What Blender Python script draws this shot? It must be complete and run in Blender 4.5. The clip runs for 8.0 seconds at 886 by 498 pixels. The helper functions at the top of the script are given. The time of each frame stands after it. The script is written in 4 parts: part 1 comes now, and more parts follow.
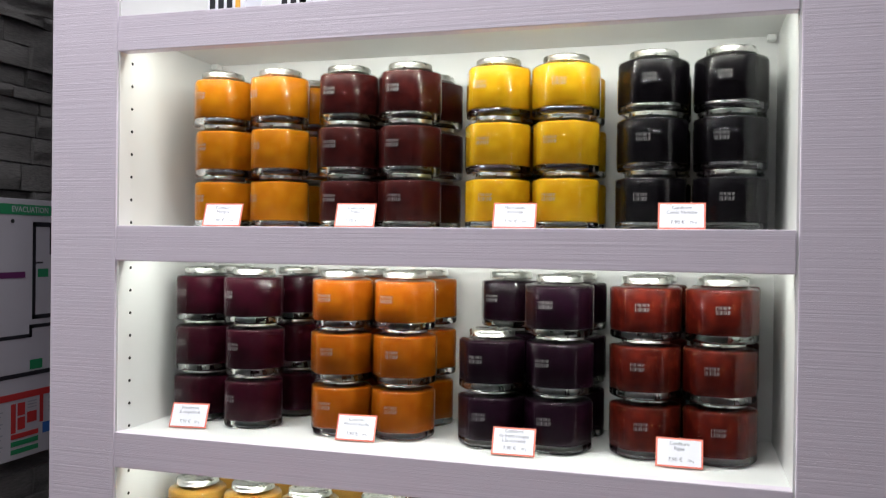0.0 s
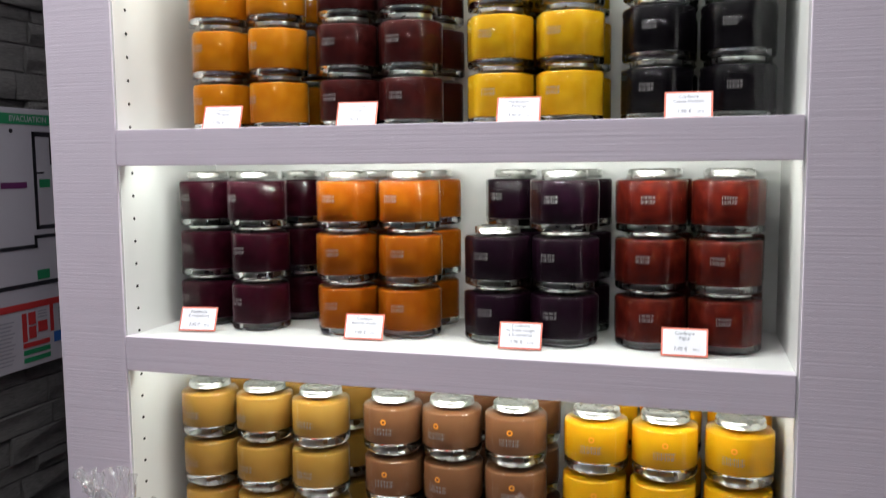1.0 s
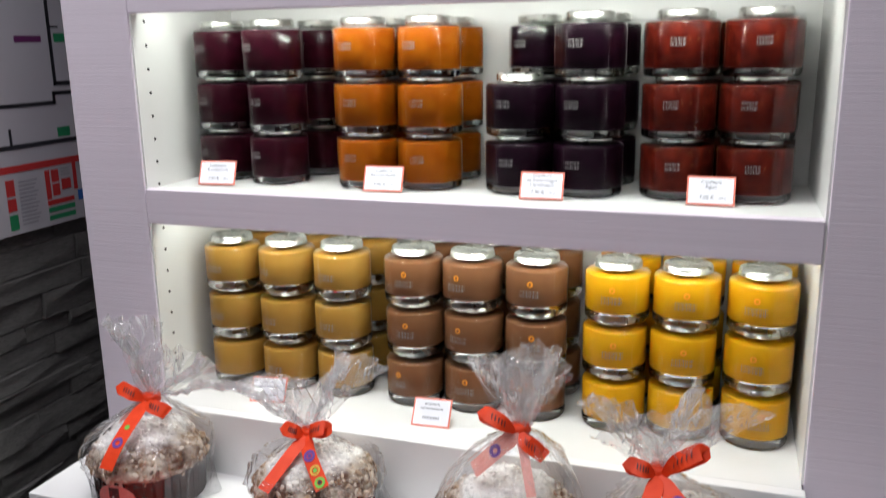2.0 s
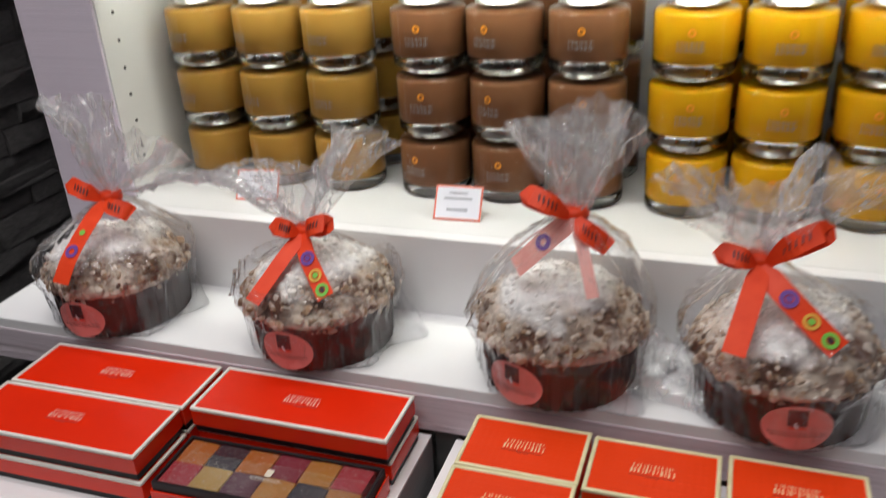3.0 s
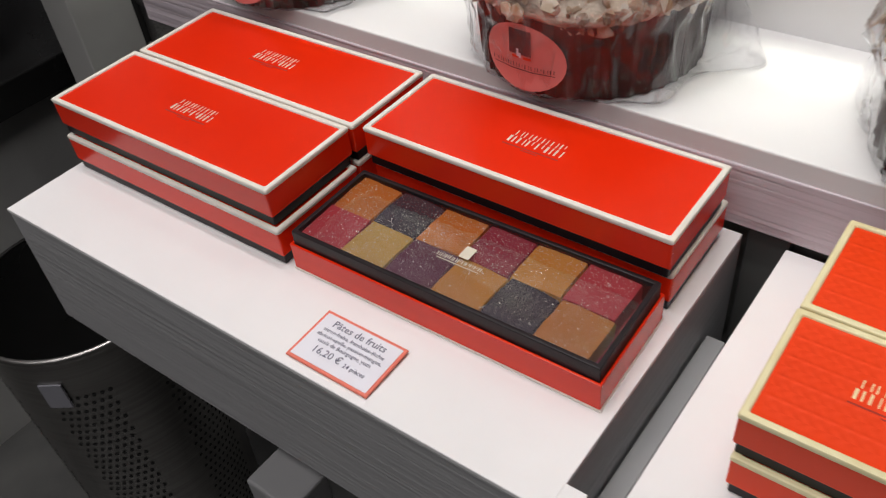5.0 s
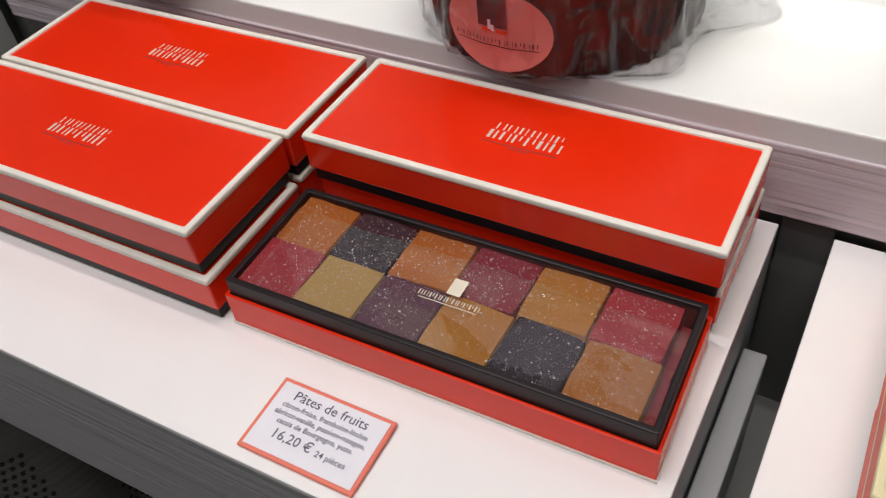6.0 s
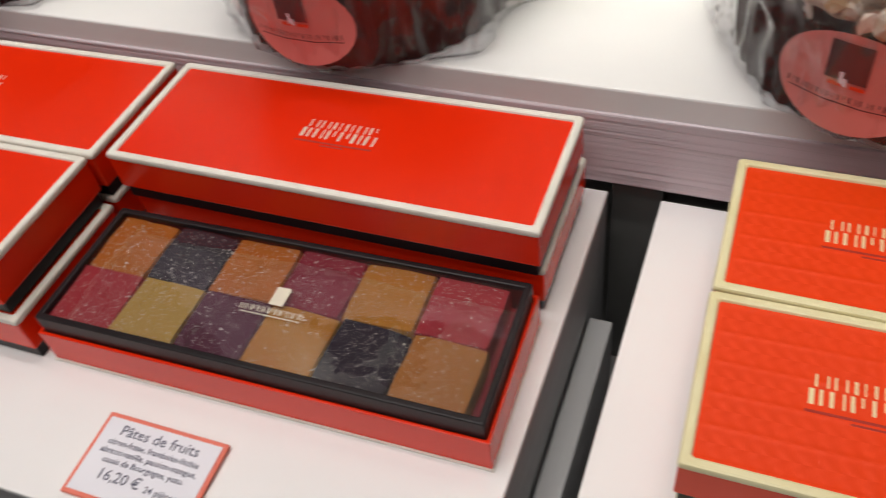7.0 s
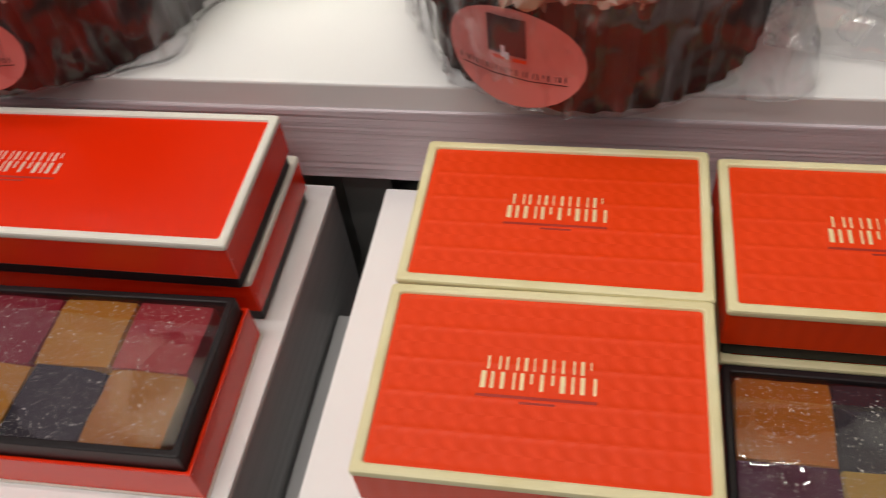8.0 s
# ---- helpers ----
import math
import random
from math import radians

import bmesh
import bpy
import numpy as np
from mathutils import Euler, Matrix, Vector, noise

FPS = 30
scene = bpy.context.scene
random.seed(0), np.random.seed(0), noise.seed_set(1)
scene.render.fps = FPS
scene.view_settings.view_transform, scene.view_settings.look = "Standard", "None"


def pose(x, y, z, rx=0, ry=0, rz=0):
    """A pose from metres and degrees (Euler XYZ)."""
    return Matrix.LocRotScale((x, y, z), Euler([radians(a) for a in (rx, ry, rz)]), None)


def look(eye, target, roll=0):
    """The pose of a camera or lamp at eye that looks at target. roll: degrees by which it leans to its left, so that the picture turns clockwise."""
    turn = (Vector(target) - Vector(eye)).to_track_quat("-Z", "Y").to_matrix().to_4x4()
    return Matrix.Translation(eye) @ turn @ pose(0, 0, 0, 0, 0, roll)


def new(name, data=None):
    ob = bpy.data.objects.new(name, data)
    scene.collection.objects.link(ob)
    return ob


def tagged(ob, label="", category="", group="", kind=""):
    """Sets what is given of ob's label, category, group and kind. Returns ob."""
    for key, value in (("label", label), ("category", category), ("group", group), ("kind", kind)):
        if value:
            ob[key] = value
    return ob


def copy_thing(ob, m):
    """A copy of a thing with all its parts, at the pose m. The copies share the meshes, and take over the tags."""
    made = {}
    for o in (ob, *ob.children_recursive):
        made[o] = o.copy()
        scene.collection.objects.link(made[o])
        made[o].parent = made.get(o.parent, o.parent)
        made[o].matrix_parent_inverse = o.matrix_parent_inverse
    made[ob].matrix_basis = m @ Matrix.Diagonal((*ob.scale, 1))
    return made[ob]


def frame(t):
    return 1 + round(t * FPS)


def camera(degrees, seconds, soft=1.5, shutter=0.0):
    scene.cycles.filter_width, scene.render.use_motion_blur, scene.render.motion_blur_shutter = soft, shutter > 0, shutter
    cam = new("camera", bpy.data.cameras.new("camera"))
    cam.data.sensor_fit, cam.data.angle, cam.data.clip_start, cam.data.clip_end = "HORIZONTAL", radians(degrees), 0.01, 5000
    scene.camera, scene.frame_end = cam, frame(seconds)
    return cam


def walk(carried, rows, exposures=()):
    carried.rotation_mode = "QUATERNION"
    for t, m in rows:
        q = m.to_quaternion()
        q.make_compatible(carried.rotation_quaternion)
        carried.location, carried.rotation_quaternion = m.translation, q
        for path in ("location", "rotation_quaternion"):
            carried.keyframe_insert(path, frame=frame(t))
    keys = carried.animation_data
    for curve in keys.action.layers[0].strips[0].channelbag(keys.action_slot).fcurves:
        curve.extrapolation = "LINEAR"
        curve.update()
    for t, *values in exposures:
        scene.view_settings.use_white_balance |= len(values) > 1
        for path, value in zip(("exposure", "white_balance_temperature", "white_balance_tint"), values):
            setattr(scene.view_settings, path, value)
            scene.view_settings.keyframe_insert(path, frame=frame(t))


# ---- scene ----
cam = camera(55.5, 8.0, soft=1.15, shutter=0.35)
PATH = [
    (0, (0.338, -0.853, 1.497), (-0.226, 1.066, 1.484), 0.7),
    (0.5, (0.333, -0.855, 1.482), (-0.219, 1.065, 1.402), 0.1),
    (1, (0.334, -0.85, 1.467), (-0.232, 1.058, 1.264), -0.5),
    (1.5, (0.34, -0.849, 1.443), (-0.252, 1.035, 1.126), -0.5),
    (1.7, (0.345, -0.85, 1.437), (-0.261, 1.019, 1.065), -0.5),
    (2.8, (0.299, -0.677, 1.321), (-0.346, 1.042, 0.527), -3.1),
    (3, (0.263, -0.635, 1.288), (-0.367, 1.051, 0.416), -3.5),
    (3.5, (0.208, -0.571, 1.223), (-0.513, 0.954, 0.149), -5.3),
    (4, (0.192, -0.491, 1.167), (-0.626, 0.858, -0.062), -6.7),
    (4.5, (0.168, -0.43, 1.127), (-0.838, 0.749, -0.137), -5.9),
    (4.7, (0.148, -0.417, 1.116), (-0.867, 0.707, -0.191), -6.2),
    (5.8, (0.031, -0.341, 1.052), (-0.796, 0.831, -0.342), -7.2),
    (6, (0.029, -0.334, 1.051), (-0.776, 0.832, -0.361), -7.8),
    (6.5, (0.037, -0.319, 1.048), (-0.696, 0.864, -0.389), -8.8),
    (7, (0.062, -0.304, 1.044), (-0.563, 0.908, -0.419), -9.2),
    (7.5, (0.098, -0.288, 1.039), (-0.387, 0.959, -0.448), -8.8),
    (8, (0.129, -0.271, 1.033), (-0.232, 0.979, -0.486), -8.7),
]
walk(cam, [(t, look(eye, target, roll)) for t, eye, target, roll in PATH],
     [(0, 0.26, 6300, 10), (1.7, 0.33, 6300, 10), (2.8, 0.21, 6450, 10), (3.0, 0.06, 6500, 10), (3.5, 0.16, 6350, 10), (4.5, 0.27, 6600, 10), (6.0, 0.27, 6700, 10), (8.0, 0.08, 7100, 10)])

# ---- light: ceiling spots of the shop, strip lights under the shelf rails ----
world = bpy.data.worlds.new("shop_air")
world.use_nodes = True
world.node_tree.nodes["Background"].inputs[0].default_value = (0.9, 0.95, 1.0, 1)
world.node_tree.nodes["Background"].inputs[1].default_value = 0.02
scene.world = world


def lamp(name, place, target, sx, sy, watts, colour, spread=180):
    data = bpy.data.lights.new(name, "AREA")
    data.shape, data.size, data.size_y = "RECTANGLE", sx, sy
    data.energy, data.color, data.spread = watts, colour, radians(spread)
    ob = new(name, data)
    ob.matrix_world = look(place, target)
    return ob


WARM, COOL = (1.0, 0.975, 0.985), (0.96, 1.0, 0.89)
for lx, ly, long, w in ((-0.35, 0.02, 1.3, 8.5), (-0.35, -0.45, 1.5, 10.0), (-0.4, -1.0, 1.6, 8.0), (-0.4, -1.75, 1.6, 5.5), (-0.2, -2.6, 1.6, 4.5)):
    lamp("ceiling_light", (lx, ly, 2.74), (lx, ly + 0.03, 0.7), long, 0.05, w, WARM)
for z, w in ((1.764, 1.25), (1.467, 1.2), (1.173, 0.88)):
    lamp("shelf_light", (0.004, 0.192, z + 0.025), (0.004, 0.29, z - 0.16), 0.82, 0.012, w, COOL, 170)


# ---- materials ----
def mat(name, colour, rough=0.5, metal=0.0, **more):
    m = bpy.data.materials.new(name)
    m.use_nodes = True
    b = m.node_tree.nodes["Principled BSDF"]
    b.inputs["Base Color"].default_value = (*colour, 1)
    b.inputs["Roughness"].default_value = rough
    b.inputs["Metallic"].default_value = metal
    for k, v in more.items():
        b.inputs[k.replace("_", " ")].default_value = v
    return m


def node(m, kind, **inputs):
    n = m.node_tree.nodes.new(kind)
    for k, v in inputs.items():
        n.inputs[k].default_value = v
    return n


def link(m, a, b):
    m.node_tree.links.new(a, b)


def coords(m, scale=(1, 1, 1)):
    tc = m.node_tree.nodes.new("ShaderNodeTexCoord")
    mp = m.node_tree.nodes.new("ShaderNodeMapping")
    mp.inputs["Scale"].default_value = scale
    link(m, tc.outputs["Object"], mp.inputs["Vector"])
    return mp.outputs["Vector"]


def mottle(m, c1, c2, scale, stretch=(1, 1, 1), lo=0.35, hi=0.65, detail=5.0, bump=0.0, dist=0.001, rough=None, bump_scale=None):
    """Colour between two tones by noise, with relief."""
    b = m.node_tree.nodes["Principled BSDF"]
    vec = coords(m, stretch)
    n = node(m, "ShaderNodeTexNoise", Scale=scale, Detail=detail)
    link(m, vec, n.inputs["Vector"])
    r = m.node_tree.nodes.new("ShaderNodeValToRGB")
    r.color_ramp.elements[0].position, r.color_ramp.elements[1].position = lo, hi
    r.color_ramp.elements[0].color, r.color_ramp.elements[1].color = (*c1, 1), (*c2, 1)
    link(m, n.outputs["Fac"], r.inputs["Fac"])
    link(m, r.outputs["Color"], b.inputs["Base Color"])
    if bump:
        n2 = n
        if bump_scale:
            n2 = node(m, "ShaderNodeTexNoise", Scale=bump_scale, Detail=6.0)
            link(m, vec, n2.inputs["Vector"])
        bp = node(m, "ShaderNodeBump", Strength=bump, Distance=dist)
        link(m, n2.outputs["Fac"], bp.inputs["Height"])
        link(m, bp.outputs["Normal"], b.inputs["Normal"])
    if rough:
        rr = m.node_tree.nodes.new("ShaderNodeMapRange")
        rr.inputs["To Min"].default_value, rr.inputs["To Max"].default_value = rough
        link(m, n.outputs["Fac"], rr.inputs["Value"])
        link(m, rr.outputs["Result"], b.inputs["Roughness"])
    return m


def thin_film(name, tint, gloss_rough, ior, crinkle=0.0, crinkle_scale=60, haze=0.0, depth=0.004):
    """A thin clear sheet: light passes straight through, the surface mirrors by Fresnel; haze is a white scatter that
    also stands in for highlights.
    """
    m = bpy.data.materials.new(name)
    m.use_nodes = True
    t = m.node_tree
    t.nodes.remove(t.nodes["Principled BSDF"])
    out = t.nodes["Material Output"]
    tr = node(m, "ShaderNodeBsdfTransparent", Color=(*tint, 1))
    gl = node(m, "ShaderNodeBsdfGlossy", Color=(1, 1, 1, 1), Roughness=gloss_rough)
    lw = node(m, "ShaderNodeLayerWeight", Blend=0.5)
    f0 = 2 * ((ior - 1) / (ior + 1)) ** 2
    pw = t.nodes.new("ShaderNodeMath")
    pw.operation = "POWER"
    pw.inputs[1].default_value = 5.0
    fr = t.nodes.new("ShaderNodeMath")
    fr.operation = "MULTIPLY_ADD"
    fr.inputs[1].default_value, fr.inputs[2].default_value = 1 - f0, f0
    link(m, lw.outputs["Facing"], pw.inputs[0])
    link(m, pw.outputs[0], fr.inputs[0])
    mix = t.nodes.new("ShaderNodeMixShader")
    if crinkle:
        vec = coords(m, (1, 1, 0.45))
        n = node(m, "ShaderNodeTexNoise", Scale=crinkle_scale, Detail=2.0, Distortion=1.6)
        link(m, vec, n.inputs["Vector"])
        bp = node(m, "ShaderNodeBump", Strength=crinkle, Distance=depth)
        link(m, n.outputs["Fac"], bp.inputs["Height"])
        link(m, bp.outputs["Normal"], gl.inputs["Normal"])
    first = tr.outputs[0]
    if haze:
        df = node(m, "ShaderNodeBsdfTranslucent", Color=(0.95, 0.95, 0.97, 1))
        hz = t.nodes.new("ShaderNodeMixShader")
        hz.inputs[0].default_value = haze
        link(m, tr.outputs[0], hz.inputs[1])
        back = node(m, "ShaderNodeBsdfDiffuse", Color=(0.95, 0.95, 0.97, 1))
        both = t.nodes.new("ShaderNodeMixShader")
        link(m, df.outputs[0], both.inputs[1])
        link(m, back.outputs[0], both.inputs[2])
        link(m, both.outputs[0], hz.inputs[2])
        if crinkle:
            # noise streaks of white scatter along the creases, painted in place of their reflections
            cv = coords(m, (1, 1, 0.22))
            cn = node(m, "ShaderNodeTexNoise", Scale=75, Detail=3.0, Distortion=1.2)
            link(m, cv, cn.inputs["Vector"])
            cr = node(m, "ShaderNodeMapRange")
            cr.inputs[1].default_value, cr.inputs[2].default_value = 0.56, 0.74
            cr.inputs[3].default_value, cr.inputs[4].default_value = haze * 0.6, min(0.6, haze * 2.2 + 0.16)
            link(m, cn.outputs["Fac"], cr.inputs[0])
            link(m, cr.outputs[0], hz.inputs[0])
        first = hz.outputs[0]
    link(m, fr.outputs[0], mix.inputs[0])
    link(m, first, mix.inputs[1])
    link(m, gl.outputs[0], mix.inputs[2])
    link(m, mix.outputs[0], out.inputs["Surface"])
    return m


def grain(name, c1, c2, fine=400, relief=0.0016):
    """Laminate with embossed horizontal wood grain."""
    m = mat(name, c1, 0.42)
    b = m.node_tree.nodes["Principled BSDF"]
    vec = coords(m, (3, 3, fine))
    n = node(m, "ShaderNodeTexNoise", Scale=1.0, Detail=4.0, Distortion=0.6)
    link(m, vec, n.inputs["Vector"])
    r = m.node_tree.nodes.new("ShaderNodeValToRGB")
    r.color_ramp.elements[0].position, r.color_ramp.elements[1].position = 0.33, 0.52
    r.color_ramp.elements[0].color, r.color_ramp.elements[1].color = (*c2, 1), (*c1, 1)
    link(m, n.outputs["Fac"], r.inputs["Fac"])
    link(m, r.outputs["Color"], b.inputs["Base Color"])
    bp = node(m, "ShaderNodeBump", Strength=0.55, Distance=relief)
    link(m, n.outputs["Fac"], bp.inputs["Height"])
    link(m, bp.outputs["Normal"], b.inputs["Normal"])
    return m


LAMINATE = grain("mauve_grain_laminate", (0.77, 0.695, 0.785), (0.735, 0.665, 0.75), 620, 0.0011)
# same laminate as the panels; the step's duller, warmer light is put into its colour
STEP_LAM = grain("mauve_grain_laminate_shaded", (0.66, 0.58, 0.625), (0.52, 0.45, 0.48), 300, 0.0032)
GREY_LAM = grain("grey_grain_laminate", (0.42, 0.42, 0.43), (0.36, 0.36, 0.37))
WHITE = mottle(mat("white_melamine", (0.8, 0.8, 0.79), 0.38), (0.79, 0.79, 0.78), (0.84, 0.84, 0.83), 6, bump=0.05, bump_scale=300, dist=0.0004, rough=(0.3, 0.45))
TABLE_WHITE = mottle(mat("white_matt_board", (0.88, 0.87, 0.87), 0.5), (0.86, 0.855, 0.855), (0.90, 0.895, 0.895), 9, bump=0.06, bump_scale=400, dist=0.0003, rough=(0.42, 0.6))
STONE = mottle(mat("dark_slate", (0.03, 0.03, 0.032), 0.62), (0.11, 0.105, 0.105), (0.26, 0.25, 0.24), 14, (1, 1, 2.5), 0.3, 0.75, 8, 0.9, 0.006, (0.45, 0.75), 40)
MORTAR = mottle(mat("dark_joint", (0.01, 0.01, 0.01), 0.9), (0.008, 0.008, 0.008), (0.016, 0.015, 0.015), 30, bump=0.3)
PLASTER = mottle(mat("shop_plaster", (0.30, 0.30, 0.31), 0.8), (0.15, 0.15, 0.155), (0.19, 0.19, 0.195), 3, bump=0.1, bump_scale=80)
CEIL = mottle(mat("ceiling_paint", (0.7, 0.7, 0.7), 0.9), (0.66, 0.66, 0.66), (0.74, 0.74, 0.74), 3)
FLOOR = mottle(mat("dark_floor_tile", (0.06, 0.06, 0.062), 0.4), (0.055, 0.055, 0.055), (0.085, 0.085, 0.082), 8, bump=0.1, bump_scale=60, rough=(0.3, 0.5))
GLASS = thin_film("jar_glass", (0.985, 0.99, 0.985), 0.02, 1.24)
FOOT_GLASS = mat("thick_glass", (0.95, 0.97, 0.96), 0.02, Transmission_Weight=1.0, IOR=1.48)
LID = mottle(mat("silver_lid", (0.70, 0.71, 0.68), 0.26, 1.0), (0.66, 0.67, 0.64), (0.74, 0.75, 0.72), 90, bump=0.05, rough=(0.22, 0.34))
PRINT = mat("silver_print", (0.30, 0.285, 0.29), 0.4, 0.2)
ORANGE_PRINT = mat("orange_print", (0.85, 0.30, 0.02), 0.4)
# haze partly paints the white glints that the gloss alone does not give
CELLO = thin_film("cellophane", (0.97, 0.97, 0.978), 0.06, 1.40, 0.7, 24, 0.04, 0.012)
CELLO_TUFT = thin_film("cellophane_gathered", (0.955, 0.955, 0.962), 0.06, 1.6, 0.5, 30, 0.30, 0.010)
CLEAR = thin_film("clear_lid_film", (0.98, 0.98, 0.98), 0.02, 1.54, 0.05, 22)
RED = mottle(mat("red_gloss_paper", (0.80, 0.024, 0.003), 0.3, Specular_IOR_Level=0.4), (0.78, 0.022, 0.0025), (0.82, 0.027, 0.0035), 12, rough=(0.20, 0.30))
IVORY = mottle(mat("ivory_paper_edge", (0.80, 0.77, 0.69), 0.5), (0.76, 0.73, 0.65), (0.84, 0.81, 0.74), 40, bump=0.1, bump_scale=300, dist=0.0003)
CREAM = mottle(mat("cream_paper_edge", (0.80, 0.72, 0.42), 0.5), (0.76, 0.68, 0.38), (0.84, 0.77, 0.48), 40, bump=0.1, bump_scale=300, dist=0.0003)
BLACK = mottle(mat("black_card", (0.018, 0.014, 0.016), 0.38, Specular_IOR_Level=0.25), (0.010, 0.007, 0.008), (0.018, 0.013, 0.015), 20, rough=(0.3, 0.5))
FOIL = mat("pale_foil_print", (0.86, 0.80, 0.66), 0.35, 0.3)
GOLD = mat("gold_foil_print", (0.90, 0.74, 0.44), 0.4, 0.15)
DARKPRINT = mat("brown_print", (0.05, 0.015, 0.02), 0.5)
REDPRINT = mat("dark_red_print", (0.42, 0.02, 0.01), 0.5)
CARD = mottle(mat("white_card", (0.82, 0.82, 0.89), 0.55), (0.80, 0.80, 0.87), (0.85, 0.85, 0.91), 20)
PINK_EDGE = mat("coral_card_border", (0.80, 0.20, 0.14), 0.5)
INK = mat("grey_blue_ink", (0.14, 0.14, 0.20), 0.6)
# near-black for discs that paint the shade inside small holes
HOLE = mat("hole_shade", (0.02, 0.02, 0.02), 0.8)
STEEL = mottle(mat("brushed_steel", (0.32, 0.31, 0.30), 0.32, 1.0), (0.28, 0.27, 0.26), (0.36, 0.35, 0.34), 8, (1, 1, 30), rough=(0.25, 0.42))
DARKSTEEL = mottle(mat("grey_painted_metal", (0.33, 0.33, 0.32), 0.5, 0.0), (0.30, 0.30, 0.29), (0.37, 0.37, 0.36), 6, rough=(0.38, 0.55))
# grey board with the shade of the gap put into its colour
GAP_SHADE = mottle(mat("shaded_recess_board", (0.13, 0.13, 0.125), 0.6), (0.11, 0.11, 0.105), (0.15, 0.15, 0.145), 6)
BLACKGLOSS = mottle(mat("black_plastic", (0.012, 0.012, 0.012), 0.25), (0.009, 0.009, 0.009), (0.018, 0.018, 0.018), 5, rough=(0.15, 0.4), bump=0.2, bump_scale=9, dist=0.004)
CASE = mottle(mat("brown_baking_paper", (0.10, 0.025, 0.018), 0.6, Specular_IOR_Level=0.15), (0.012, 0.006, 0.006), (0.040, 0.014, 0.013), 30, (1, 1, 0.3), bump=0.3, bump_scale=90)
CRUST = mottle(mat("sugared_almond_crust", (0.3, 0.18, 0.1), 0.8), (0.10, 0.040, 0.020), (0.62, 0.52, 0.42), 30, lo=0.40, hi=0.60, detail=8, bump=1.0, dist=0.004, bump_scale=110)


def dusted_crumb():
    """Crumbs from nut brown to sugar white, each with its own tone, and a fine dusting."""
    m = mat("pearl_sugar_and_nut", (0.6, 0.5, 0.4), 0.75)
    b = m.node_tree.nodes["Principled BSDF"]
    g = m.node_tree.nodes.new("ShaderNodeNewGeometry")
    ramp = m.node_tree.nodes.new("ShaderNodeValToRGB")
    ramp.color_ramp.elements[0].color, ramp.color_ramp.elements[1].color = (0.13, 0.055, 0.026, 1), (0.66, 0.57, 0.47, 1)
    mid = ramp.color_ramp.elements.new(0.45)
    mid.color = (0.36, 0.22, 0.12, 1)
    link(m, g.outputs["Random Per Island"], ramp.inputs["Fac"])
    n = node(m, "ShaderNodeTexNoise", Scale=160.0, Detail=5.0)
    link(m, coords(m), n.inputs["Vector"])
    mr = m.node_tree.nodes.new("ShaderNodeMapRange")
    mr.inputs["From Min"].default_value, mr.inputs["From Max"].default_value = 0.46, 0.66
    mr.inputs["To Max"].default_value = 0.35
    link(m, n.outputs["Fac"], mr.inputs["Value"])
    mx = m.node_tree.nodes.new("ShaderNodeMix")
    mx.data_type = "RGBA"
    link(m, mr.outputs["Result"], mx.inputs[0])
    link(m, ramp.outputs["Color"], mx.inputs[6])
    mx.inputs[7].default_value = (0.86, 0.84, 0.81, 1)
    link(m, mx.outputs[2], b.inputs["Base Color"])
    bp = node(m, "ShaderNodeBump", Strength=0.5, Distance=0.001)
    link(m, n.outputs["Fac"], bp.inputs["Height"])
    link(m, bp.outputs["Normal"], b.inputs["Normal"])
    return m


CRUMB = dusted_crumb()


def dust_over(m):
    """Icing sugar sifted over the top of a cake, thickest in the middle, in uneven drifts."""
    b = m.node_tree.nodes["Principled BSDF"]
    old = b.inputs["Base Color"].links[0].from_socket
    vec = coords(m)
    n = node(m, "ShaderNodeTexNoise", Scale=20.0, Detail=5.0)
    link(m, vec, n.inputs["Vector"])
    sep = m.node_tree.nodes.new("ShaderNodeSeparateXYZ")
    link(m, vec, sep.inputs[0])
    high = node(m, "ShaderNodeMapRange")
    for k, v in enumerate((0.070, 0.102, -0.22, 0.30)):
        high.inputs[k + 1].default_value = v
    link(m, sep.outputs["Z"], high.inputs[0])
    add = m.node_tree.nodes.new("ShaderNodeMath")
    link(m, n.outputs["Fac"], add.inputs[0])
    link(m, high.outputs[0], add.inputs[1])
    amount = node(m, "ShaderNodeMapRange")
    for k, v in enumerate((0.46, 0.72, 0.0, 0.93)):
        amount.inputs[k + 1].default_value = v
    link(m, add.outputs[0], amount.inputs[0])
    mx = m.node_tree.nodes.new("ShaderNodeMix")
    mx.data_type = "RGBA"
    link(m, amount.outputs[0], mx.inputs[0])
    link(m, old, mx.inputs[6])
    mx.inputs[7].default_value = (0.88, 0.865, 0.84, 1)
    link(m, mx.outputs[2], b.inputs["Base Color"])


dust_over(CRUST)
dust_over(CRUMB)
STICKER = mottle(mat("salmon_sticker", (0.72, 0.26, 0.24), 0.4), (0.70, 0.24, 0.22), (0.75, 0.29, 0.27), 20)
RIBBON = mottle(mat("orange_satin_ribbon", (0.82, 0.058, 0.012), 0.45, Specular_IOR_Level=0.25), (0.78, 0.05, 0.01), (0.86, 0.07, 0.016), 50, bump=0.1, bump_scale=500)
RIBBON_BACK = mottle(mat("pale_ribbon_back", (0.84, 0.36, 0.30), 0.5), (0.80, 0.32, 0.27), (0.87, 0.41, 0.35), 50, bump=0.1, bump_scale=500)
PURPLE = mat("violet_print", (0.16, 0.05, 0.30), 0.5)
GREEN = mat("green_print", (0.20, 0.52, 0.06), 0.5)
YELLOW = mat("yellow_print", (0.80, 0.42, 0.05), 0.5)
